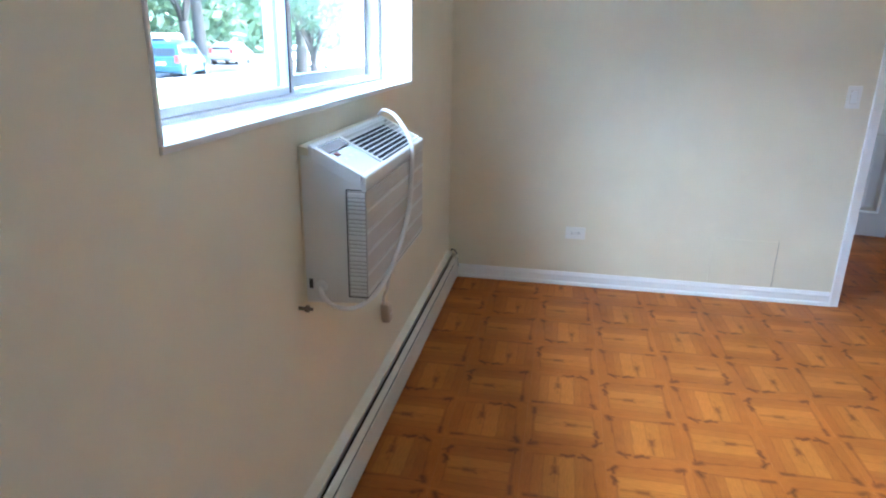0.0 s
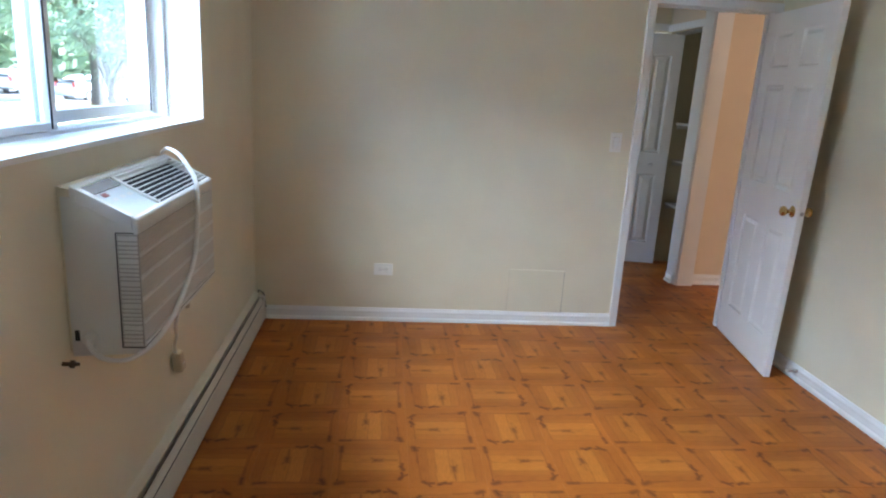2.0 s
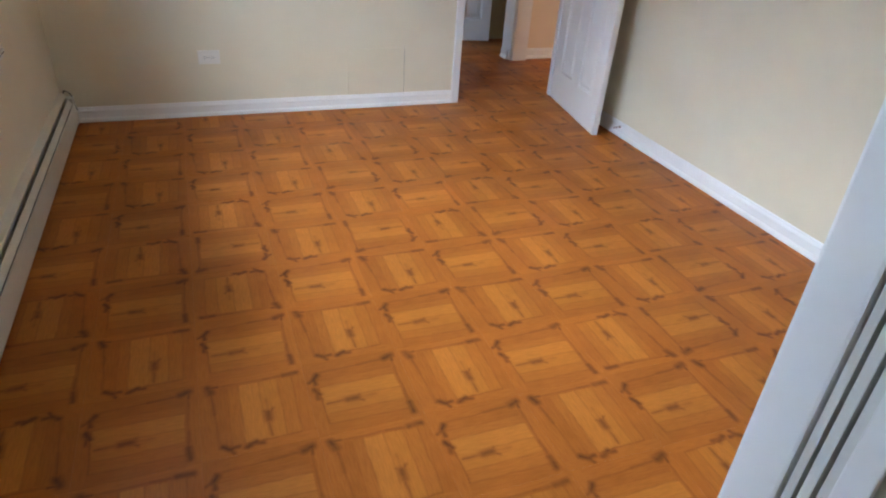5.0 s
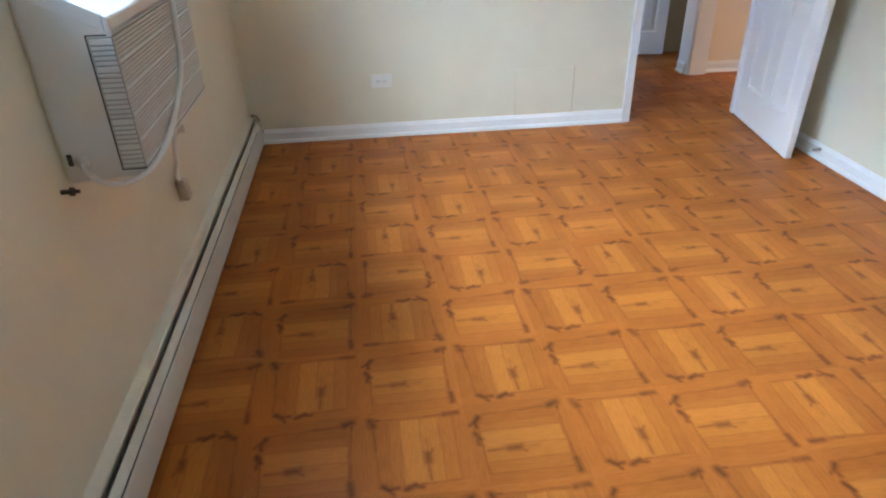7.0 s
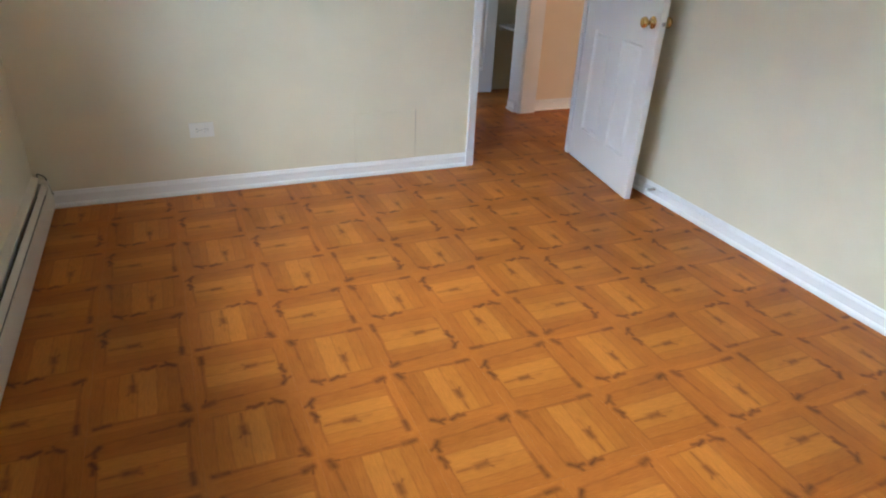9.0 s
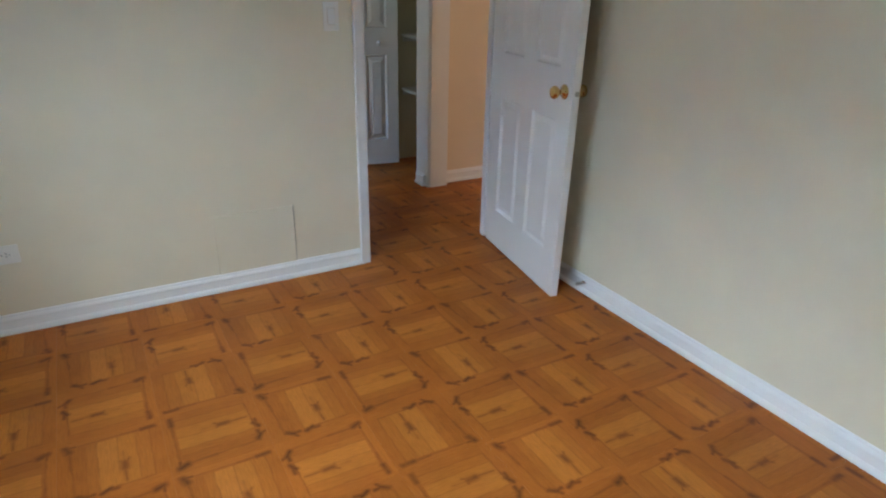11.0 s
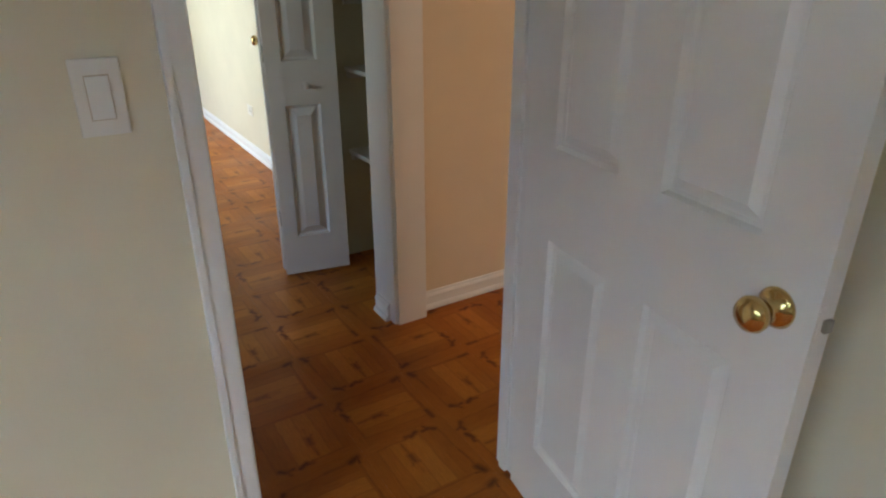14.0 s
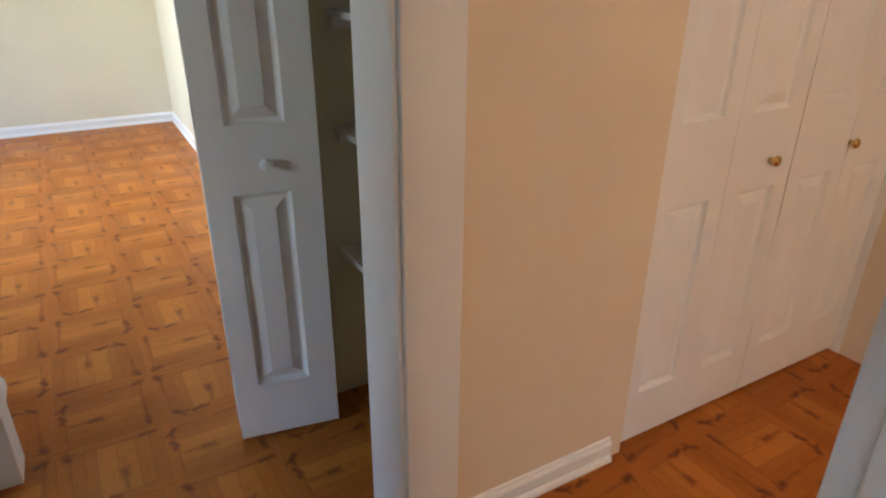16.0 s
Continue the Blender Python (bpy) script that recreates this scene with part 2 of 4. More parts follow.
    for a, b, width, amount in (
            ((0.09, 0.905), (0.60, 0.905), 0.020, 0.36), ((0.60, 0.905), (0.84, 0.905), 0.026, 0.50), ((0.80, 0.905), (0.93, 0.910), 0.046, 0.9),
            ((0.082, 0.915), (0.112, 0.84), 0.060, 1.0), ((0.09, 0.915), (0.17, 0.910), 0.026, 0.8), ((0.110, 0.87), (0.135, 0.55), 0.028, 0.50), ((0.135, 0.55), (0.155, 0.13), 0.020, 0.30),
            ((0.18, 0.120), (0.25, 0.070), 0.046, 1.0), ((0.22, 0.080), (0.31, 0.090), 0.036, 0.9), ((0.24, 0.070), (0.27, 0.025), 0.030, 0.8), ((0.15, 0.105), (0.20, 0.100), 0.018, 0.5),
            ((0.38, 0.065), (0.46, 0.105), 0.044, 1.0), ((0.43, 0.085), (0.52, 0.078), 0.034, 0.85), ((0.46, 0.10), (0.54, 0.115), 0.018, 0.5), ((0.54, 0.112), (0.86, 0.118), 0.016, 0.35),
            ((0.600, 0.40), (0.605, 0.15), 0.024, 0.55), ((0.600, 0.44), (0.603, 0.35), 0.058, 0.8), ((0.597, 0.42), (0.560, 0.47), 0.026, 0.55), ((0.605, 0.42), (0.650, 0.49), 0.026, 0.55), ((0.60, 0.46), (0.60, 0.62), 0.020, 0.25),
            ((0.265, 0.87), (0.265, 0.12), 0.012, 0.15), ((0.365, 0.87), (0.372, 0.12), 0.015, 0.30), ((0.555, 0.87), (0.555, 0.50), 0.013, 0.25), ((0.735, 0.12), (0.735, 0.87), 0.013, 0.20), ((0.872, 0.12), (0.870, 0.87), 0.014, 0.24)):
        m = calc(nt, "MULTIPLY", stroke(nt, p, a, b, width * 1.35, -0.25), amount)
        dark = m if dark is None else calc(nt, "MAXIMUM", dark, m)
    worn = ramp(nt, noise_at(nt, where.outputs["Position"], 23.0, 4.0), 0.25, 0.6, 0.65, 1.0)
    col = blend(nt, calc(nt, "MULTIPLY", dark, worn), col, (0.100, 0.022, 0.011))
    tone = calc(nt, "ADD", calc(nt, "MULTIPLY", chance, 0.12), ramp(nt, grain_wide, 0.3, 0.7, 0.78, 0.88))
    col = blend(nt, 1.0, col, blend(nt, tone, (0, 0, 0), (1, 1, 1)), "MULTIPLY")
    nt.links.new(col, shader.inputs["Base Color"])
    smear = noise_at(nt, where.outputs["Position"], 2.3, 6.0, 0.65)
    nt.links.new(ramp(nt, smear, 0.3, 0.7, 0.30, 0.46), shader.inputs["Roughness"])
    shader.inputs["Specular IOR Level"].default_value = 0.17
    height = calc(nt, "SUBTRACT", calc(nt, "MULTIPLY", grain_up, 0.15), calc(nt, "MULTIPLY", dark, 0.4))
    relief(nt, shader, height, 0.25, 0.001)
    return mat


vinyl = parquet_vinyl()


# ---- mesh helpers ----
def part(name, bm, mat, parent=None, label="", smooth=False):
    me = bpy.data.meshes.new(name)
    bmesh.ops.recalc_face_normals(bm, faces=bm.faces)
    bm.to_mesh(me)
    bm.free()
    me.materials.append(mat)
    if smooth:
        for poly in me.polygons:
            poly.use_smooth = True
    ob = new(name, me)
    if parent is not None:
        ob.parent = parent
    if label:
        ob["label"] = label
    return ob


def thing(name, at=(0, 0, 0), label="", category="", group="", kind="", turn=0.0):
    ob = new(name)
    ob.empty_display_size = 0.1
    ob.matrix_world = pose(*at, 0, 0, turn)
    return tagged(ob, label, category, group, kind)


def add_box(bm, lo, hi, bevel=0.0, m=None):
    vs = bmesh.ops.create_cube(bm, size=1.0)["verts"]
    for v in vs:
        v.co = Vector([l + (h - l) * (c + 0.5) for l, h, c in zip(lo, hi, v.co)])
    if bevel:
        es = {e for v in vs for e in v.link_edges}
        made = bmesh.ops.bevel(bm, geom=list(es), offset=bevel, segments=2, affect="EDGES", profile=0.6)
        vs = list({v for f in made["faces"] for v in f.verts} | {v for v in vs if v.is_valid})
    if m is not None:
        for v in vs:
            v.co = m @ v.co
    return vs


def box(*boxes, bevel=0.0):
    bm = bmesh.new()
    for lo, hi in boxes:
        add_box(bm, lo, hi, bevel)
    return bm


def add_cyl(bm, r0, r1, depth, m, segments=20):
    """A cone or cylinder from z = 0 to z = depth in the frame m."""
    r = bmesh.ops.create_cone(bm, cap_ends=True, segments=segments, radius1=r0, radius2=r1, depth=depth)
    for v in r["verts"]:
        v.co = m @ (v.co + Vector((0, 0, depth / 2)))


def lathe(profile, m=Matrix.Identity(4), segments=24):
    """A turned shape round z from rows of radius and height."""
    bm = bmesh.new()
    rings = []
    for r, z in profile:
        rings.append([bm.verts.new(m @ Vector((r * math.cos(2 * math.pi * i / segments), r * math.sin(2 * math.pi * i / segments), z))) for i in range(segments)])
    for a, b in zip(rings, rings[1:]):
        for i in range(segments):
            j = (i + 1) % segments
            bm.faces.new((a[i], a[j], b[j], b[i]))
    bm.faces.new(rings[0][::-1])
    bm.faces.new(rings[-1])
    return bm


def tube(points, radius, segments=10, flat=1.0, steps=8):
    """A cord through points, smoothed; flat squeezes it sideways."""
    pts = [Vector(p) for p in points]
    path = []
    for i in range(len(pts) - 1):
        p0, p1, p2, p3 = pts[max(i - 1, 0)], pts[i], pts[i + 1], pts[min(i + 2, len(pts) - 1)]
        for s in range(steps):
            t = s / steps
            path.append(0.5 * ((2 * p1) + (p2 - p0) * t + (2 * p0 - 5 * p1 + 4 * p2 - p3) * t * t + (3 * p1 - p0 - 3 * p2 + p3) * t ** 3))
    path.append(pts[-1])
    bm = bmesh.new()
    rings, side = [], None
    for i, c in enumerate(path):
        ahead = (path[min(i + 1, len(path) - 1)] - path[max(i - 1, 0)]).normalized()
        if side is None:
            side = ahead.orthogonal().normalized()
        side = (side - ahead * side.dot(ahead)).normalized()
        up = ahead.cross(side)
        rings.append([bm.verts.new(c + side * math.cos(a) * radius + up * math.sin(a) * radius * flat) for a in (2 * math.pi * k / segments for k in range(segments))])
    for a, b in zip(rings, rings[1:]):
        for i in range(segments):
            j = (i + 1) % segments
            bm.faces.new((a[i], a[j], b[j], b[i]))
    bm.faces.new(rings[0][::-1])
    bm.faces.new(rings[-1])
    return bm


def extrude_profile(profile, start, end, out):
    """A moulding: rows of (distance out, height) swept from start to end; out is the unit way off the wall."""
    bm = bmesh.new()
    start, end, out = Vector(start), Vector(end), Vector(out)
    rings = [[bm.verts.new(p + out * d + Vector((0, 0, h))) for d, h in profile] for p in (start, end)]
    n = len(profile)
    for i in range(n):
        j = (i + 1) % n
        bm.faces.new((rings[0][i], rings[0][j], rings[1][j], rings[1][i]))
    bm.faces.new(rings[0])
    bm.faces.new(rings[1][::-1])
    return bm


BASE_PROFILE = [(0, 0), (0.022, 0), (0.0225, 0.008), (0.020, 0.016), (0.0145, 0.0215), (0.0115, 0.023), (0.0115, 0.054), (0.0145, 0.058), (0.0150, 0.063), (0.0115, 0.070), (0.0075, 0.074), (0.006, 0.081), (0, 0.085)]


def add_panel_leaf(bm, width, height, thick, panels, rise=0.046):
    """A moulded door leaf in x (0 to width), y (0 to thick), z (0 to height), with sunk and raised panels (x0, x1, z0, z1) on both faces."""
    xs = sorted({0.0, width, *(p[0] for p in panels), *(p[1] for p in panels)})
    zs = sorted({0.0, height, *(p[2] for p in panels), *(p[3] for p in panels)})
    rings = ((0.0, 0.0), (0.006, 0.011), (0.013, 0.014), (0.020, 0.012), (rise, 0.002))

    def quad(pts):
        bm.faces.new([bm.verts.new(p) for p in pts])

    for y, s in ((0.0, 1.0), (thick, -1.0)):
        for x0, x1 in zip(xs, xs[1:]):
            for z0, z1 in zip(zs, zs[1:]):
                cx, cz = (x0 + x1) / 2, (z0 + z1) / 2
                if not any(p[0] < cx < p[1] and p[2] < cz < p[3] for p in panels):
                    quad(((x0, y, z0), (x1, y, z0), (x1, y, z1), (x0, y, z1)))
        for x0, x1, z0, z1 in panels:
            loops = [[(x0 + i, y + s * d, z0 + i), (x1 - i, y + s * d, z0 + i), (x1 - i, y + s * d, z1 - i), (x0 + i, y + s * d, z1 - i)] for i, d in rings]
            for a, b in zip(loops, loops[1:]):
                for k in range(4):
                    quad((a[k], a[(k + 1) % 4], b[(k + 1) % 4], b[k]))
            quad(loops[-1])
    quad(((0, 0, 0), (0, thick, 0), (0, thick, height), (0, 0, height)))
    quad(((width, 0, 0), (width, thick, 0), (width, thick, height), (width, 0, height)))
    quad(((0, 0, 0), (width, 0, 0), (width, thick, 0), (0, thick, 0)))
    quad(((0, 0, height), (width, 0, height), (width, thick, height), (0, thick, height)))
    bmesh.ops.remove_doubles(bm, verts=bm.verts, dist=0.0004)


def leaf(width, height, thick, panels, rise=0.046):
    bm = bmesh.new()
    add_panel_leaf(bm, width, height, thick, panels, rise)
    return bm


KNOB = [(0.031, 0.0), (0.032, 0.004), (0.026, 0.009), (0.013, 0.012), (0.011, 0.028), (0.017, 0.034), (0.026, 0.042), (0.028, 0.052), (0.024, 0.061), (0.012, 0.066), (0.001, 0.067)]
PULL = [(0.008, 0.0), (0.008, 0.010), (0.014, 0.016), (0.017, 0.022), (0.014, 0.028), (0.006, 0.031), (0.001, 0.0315)]

# ---- plan ----
XW, YN, XE, YS = -0.065, 0.018, 3.075, -4.65      # bedroom: window wall, door wall, far side wall, wall behind
CEIL = 2.44
WT = 0.30                                          # outer wall
YH = 0.105                                         # hall side of the door wall
Y2, Y2N, X2E = 1.93, 6.285, 3.43                   # second room
WIN_Y0, WIN_Y1, WIN_Z0, WIN_Z1 = -2.91, -1.03, 1.300, 2.28
DOOR_X0, DOOR_X1, DOOR_H = 2.290, 3.022, 2.035


def structure(name, bm, mat, label=""):
    return tagged(part(name, bm, mat), label, "wall" if name.startswith("wall") else name.split("_")[0], kind="structure")


W2_Y0, W2_Y1 = 3.5, 5.5
# the opening at y 0.45 to 1.45 is unseen, added for the bathroom lamp
structure("wall_west", box(((XW - WT, YS - 0.2, -0.6), (XW, WIN_Y0, CEIL)), ((XW - WT, WIN_Y0, -0.6), (XW, WIN_Y1, WIN_Z0 - 0.016)),
                           ((XW - WT, WIN_Y0, WIN_Z1), (XW, WIN_Y1, CEIL)), ((XW - WT, WIN_Y1, -0.6), (XW, 0.45, CEIL)), ((XW - WT, 0.45, -0.6), (XW, 1.45, 1.0)), ((XW - WT, 0.45, WIN_Z1), (XW, 1.45, CEIL)), ((XW - WT, 1.45, -0.6), (XW, W2_Y0, CEIL)),
                           ((XW - WT, W2_Y0, -0.6), (XW, W2_Y1, 0.95)), ((XW - WT, W2_Y0, WIN_Z1), (XW, W2_Y1, CEIL)),
                           ((XW - WT, W2_Y1, -0.6), (XW, Y2N + 0.2, CEIL))), wall_cream, "cream painted outer wall with a wide window")
# ends at x 3.37 so the added lamp reaches the hall wall, not the bifold
structure("wall_north", box(((XW, YN, 0), (DOOR_X0 - 0.02, YH, CEIL)), ((DOOR_X0 - 0.02, YN, DOOR_H + 0.02), (DOOR_X1 + 0.02, YH, CEIL)),
                            ((DOOR_X1 + 0.02, YN, 0), (3.37, YH, CEIL))), wall_cream, "cream painted wall with a door opening")
structure("wall_east", box(((XE, YS, 0), (XE + 0.12, YN, CEIL))), wall_cream, "cream painted plain wall")
structure("wall_south", box(((XW, YS - 0.12, 0), (XE + 0.12, YS, CEIL))), wall_cream, "cream painted plain wall")
# hall, linen closet, second room, bathroom
structure("wall_hall_west", box(((2.10, YH, 0), (2.205, 0.98, CEIL)), ((2.10, 0.98, 2.05), (2.205, 1.744, CEIL))), wall_hall, "cream hall wall with a bathroom doorway, tinted as warm-lit")
structure("wall_hall_north", box(((3.285, 1.043, 0), (3.925, 1.165, CEIL)), ((3.925, 1.043, 2.045), (5.08, 1.165, CEIL))), wall_hall, "cream hall wall beside the closet doors, tinted as warm-lit")
structure("wall_hall_east", box(((5.08, YS, 0), (5.20, 1.9, CEIL))), wall_hall, "cream wall at the end of the hall, tinted as warm-lit")
# closes the unseen side space made up for the added lamp
structure("wall_living_south", box(((XE + 0.12, YS - 0.12, 0), (5.20, YS, CEIL))), wall_cream, "cream painted plain wall")
structure("wall_closet_back", box(((3.43, 1.80, 0), (5.08, 1.93, CEIL)), ((3.80, 1.165, 0), (3.92, 1.80, CEIL))), closet_paint, "beige closet wall")
structure("wall_linen_header", box(((3.15, 1.13, 2.05), (3.25, 1.755, CEIL))), wall_hall, "cream wall over the linen closet, tinted as warm-lit")
structure("wall_linen_side", box(((3.15, 1.755, 0), (3.80, 1.80, CEIL))), closet_paint, "beige linen closet side wall")
structure("wall_room2_south", box(((XW, 1.82, 0), (2.285, Y2, CEIL)), ((2.285, 1.82, 2.05), (3.16, Y2, CEIL)), ((3.16, 1.802, 0), (3.43, Y2, CEIL))), wall_cream, "cream wall with the second doorway")
structure("wall_room2_east", box(((X2E, Y2, 0), (X2E + 0.12, Y2N + 0.12, CEIL))), wall_cream, "cream painted plain wall")
structure("wall_room2_north", box(((XW, Y2N, 0), (X2E, Y2N + 0.12, CEIL))), wall_cream, "cream painted plain wall")
structure("ceiling", box(((XW - WT, YS - 0.2, CEIL), (5.2, Y2N + 0.2, CEIL + 0.12))), ceiling_white, "white painted ceiling")
# unseen tall block, added to keep sun off the ground by the window
roof = structure("roof", box(((XW - WT - 0.2, YS - 0.4, CEIL + 0.12), (9, Y2N + 4, 10.5))), wall_cream, "unseen block above the rooms that shades the ground outside")

structure("wall_room2_stub", box(((1.2, Y2, 0), (2.212, 2.37, CEIL))), wall_cream, "cream wall stub inside the second room")
# column at the end of the hall wall
structure("wall_hall_post", box(((3.149, 0.974, 0), (3.285, 1.165, CEIL)), bevel=0.004), trim_white, "white painted board post at the linen closet corner")
tagged(part("trim_linen", box(((3.138, 0.986, 0.0), (3.1485, 1.165, 2.05)), ((3.138, 0.986, 2.05), (3.1485, 1.80, 2.11)), bevel=0.003), trim_white), "white casing round the linen closet opening", "trim", kind="structure")
tagged(part("baseboard_post", extrude_profile(BASE_PROFILE, (3.1375, 1.030, 0), (3.1375, 1.150, 0), (-1, 0, 0)), trim_white), "white baseboard piece on the post", "baseboard", kind="structure")


# baseboards
def baseboard(name, a, b, out):
    return tagged(part(name, extrude_profile(BASE_PROFILE, a, b, out), trim_white), "white moulded wooden baseboard", "baseboard", kind="structure")


baseboard("baseboard_north", (0.0, YN, 0), (DOOR_X0 - 0.052, YN, 0), (0, -1, 0))
baseboard("baseboard_east", (XE, -3.64, 0), (XE, YN - 0.02, 0), (-1, 0, 0))
baseboard("baseboard_hall", (3.287, 1.043, 0), (3.872, 1.043, 0), (0, -1, 0))
baseboard("baseboard_room2_north", (XW, Y2N, 0), (X2E - 0.016, Y2N, 0), (0, -1, 0))
baseboard("baseboard_room2_east", (X2E, Y2, 0), (X2E, Y2N, 0), (-1, 0, 0))


tagged(part("baseboard_room2_stub", extrude_profile([(d * 1.2, h * 2.0) for d, h in BASE_PROFILE], (2.212, Y2 + 0.001, 0), (2.212, 2.372, 0), (1, 0, 0)), trim_white), "tall white board at the foot of the wall stub", "baseboard", kind="structure")


# door trim
def casing(name, x0, x1, top, y, out, w=0.05, t=0.018):
    bm = bmesh.new()
    y0, y1 = sorted((y, y + out * t))
    for lo, hi in (((x0 - w, y0, 0), (x0, y1, top)), ((x1, y0, 0), (x1 + w, y1, top)), ((x0 - w, y0, top), (x1 + w, y1, top + w))):
        add_box(bm, lo, hi, 0.004)
    y2, y3 = sorted((y + out * t, y + out * (t + 0.005)))
    for lo, hi in (((x0 - w, y2, 0), (x0 - w + 0.014, y3, top + w)), ((x1 + w - 0.014, y2, 0), (x1 + w, y3, top + w)), ((x0 - w + 0.014, y2, top + w - 0.014), (x1 + w - 0.014, y3, top + w))):
        add_box(bm, lo, hi, 0.002)
    return tagged(part(name, bm, trim_white), "white painted door casing", "trim", kind="structure")


casing("trim_door_bedroom", DOOR_X0, DOOR_X1, DOOR_H, YN - 0.0005, -1)
tagged(part("trim_jamb", box(((DOOR_X0 - 0.019, YN, 0), (DOOR_X0, YH, DOOR_H)), ((DOOR_X1, YN, 0), (DOOR_X1 + 0.019, YH, DOOR_H)), ((DOOR_X0, YN, DOOR_H), (DOOR_X1, YH, DOOR_H + 0.019)),
                             ((DOOR_X0, 0.050, 0), (DOOR_X0 + 0.011, 0.080, DOOR_H)), ((DOOR_X1 - 0.011, 0.050, 0), (DOOR_X1, 0.080, DOOR_H)), ((DOOR_X0 + 0.011, 0.050, DOOR_H - 0.011), (DOOR_X1 - 0.011, 0.080, DOOR_H)), bevel=0.002), trim_white),
       "white painted door jamb with stop", "trim", kind="structure")
# second room's doorway and the bathroom's jamb with its hinge
tagged(part("trim_room2", box(((2.238, 1.803, 0), (2.299, 1.8195, 2.06)), ((2.285, 1.8195, 0), (2.299, Y2, 2.05)), ((2.238, 1.803, 2.06), (3.15, 1.8195, 2.12)), bevel=0.003), trim_white), "white casing of the second doorway", "trim", kind="structure")
bath_jamb = tagged(part("trim_bathroom", box(((2.082, 1.734, 0), (2.223, 1.797, 2.05)), ((2.095, 0.98, 0), (2.21, 0.998, 2.05)), bevel=0.003), trim_white), "white bathroom door jamb with a brass hinge", "trim", kind="structure")
part("hinge", box(((2.086, 1.7305, 0.185), (2.126, 1.7338, 0.275)), bevel=0.001), brass, bath_jamb, "worn brass hinge leaf")

# ---- window ----
window_1 = thing("window_1", (XW - 0.14, (WIN_Y0 + WIN_Y1) / 2, WIN_Z0), "white sliding window with two sashes over a deep sill", "window", kind="structure")
ox, oy, oz = XW - 0.14, (WIN_Y0 + WIN_Y1) / 2, WIN_Z0


def wbox(*boxes, bevel=0.003):
    return box(*[(tuple(a - o for a, o in zip(lo, (ox, oy, oz))), tuple(a - o for a, o in zip(hi, (ox, oy, oz)))) for lo, hi in boxes], bevel=bevel)


fx0, fx1 = XW - 0.235, XW - 0.14
part("window_frame", wbox(((fx0, WIN_Y0, WIN_Z0), (fx1, WIN_Y0 + 0.021, WIN_Z1)), ((fx0, WIN_Y1 - 0.035, WIN_Z0), (fx1, WIN_Y1, WIN_Z1)),
                          ((fx0, WIN_Y0 + 0.021, WIN_Z0), (fx1, WIN_Y1 - 0.035, WIN_Z0 + 0.012)), ((fx0, WIN_Y0 + 0.021, WIN_Z1 - 0.035), (fx1, WIN_Y1 - 0.035, WIN_Z1))), vinyl_frame, window_1)
ym = -1.998
for y0, y1, xa, xb, lab in ((WIN_Y0 + 0.022, ym + 0.022, fx1 - 0.040, fx1 - 0.008, "inner sash"), (ym - 0.018, WIN_Y1 - 0.036, fx0 + 0.012, fx0 + 0.044, "outer sash")):
    z0, z1, w = WIN_Z0 + 0.022, WIN_Z1 - 0.036, 0.038
    z0, rail = (WIN_Z0 + 0.013, 0.022) if xb > fx1 - 0.02 else (WIN_Z0 + 0.022, 0.038)
    sash = part("sash", wbox(((xa, y0, z0), (xb, y0 + w, z1)), ((xa, y1 - w, z0), (xb, y1, z1)), ((xa, y0 + w, z0), (xb, y1 - w, z0 + rail)), ((xa, y0 + w, z1 - w), (xb, y1 - w, z1))), vinyl_frame, window_1)
    pane = part("pane", wbox(((xa + 0.012, y0 + w - 0.005, z0 + rail - 0.005), (xa + 0.017, y1 - w + 0.005, z1 - w + 0.005)), bevel=0), glass, sash)
    pane.visible_shadow = False
    part("weather_strip", wbox(((xb, y1 - w + 0.001, z0 + 0.004), (xb + 0.003, y1 - w + 0.006, z1 - 0.004)), bevel=0), dark_slot, sash)
part("window_sill", wbox(((XW - 0.14, WIN_Y0 + 0.002, WIN_Z0 - 0.0155), (XW + 0.006, WIN_Y1 - 0.002, WIN_Z0)), bevel=0.003), sill_stone, window_1)
part("reveal_lining", wbox(((XW - 0.14, WIN_Y0 + 0.001, WIN_Z0), (XW + 0.004, WIN_Y0 + 0.012, WIN_Z1)), ((XW - 0.14, WIN_Y1 - 0.012, WIN_Z0), (XW + 0.004, WIN_Y1 - 0.001, WIN_Z1)),
                           ((XW - 0.14, WIN_Y0 + 0.012, WIN_Z1 - 0.012), (XW + 0.004, WIN_Y1 - 0.012, WIN_Z1))), sill_stone, window_1)
window_2 = thing("window_2", (XW - 0.14, 4.5, 0.95), "white window of the second room", "window", kind="structure")
part("window_frame", box(((-0.09, -1.0, 0), (0, -0.95, 1.33)), ((-0.09, 0.95, 0), (0, 1.0, 1.33)), ((-0.09, -0.95, 0), (0, 0.95, 0.05)), ((-0.09, -0.95, 1.28), (0, 0.95, 1.33)), ((-0.09, -0.03, 0.05), (0, 0.03, 1.28)), bevel=0.003), vinyl_frame, window_2)

# ---- bedroom door ----
DOOR_PANELS = [(0.110, 0.325, 0.205, 0.812), (0.440, 0.655, 0.205, 0.812), (0.110, 0.325, 1.030, 1.600), (0.440, 0.655, 1.030, 1.600), (0.110, 0.325, 1.700, 1.900), (0.440, 0.655, 1.700, 1.900)]
door_angle = math.degrees(math.atan2(-0.770, -0.104))
door_1 = thing("door_1", (3.004, 0.010, 0.007), "white six-panel bedroom door standing open with brass knobs", "door", kind="structure", turn=door_angle)
warped = leaf(0.768, 2.012, 0.035, DOOR_PANELS, 0.036)
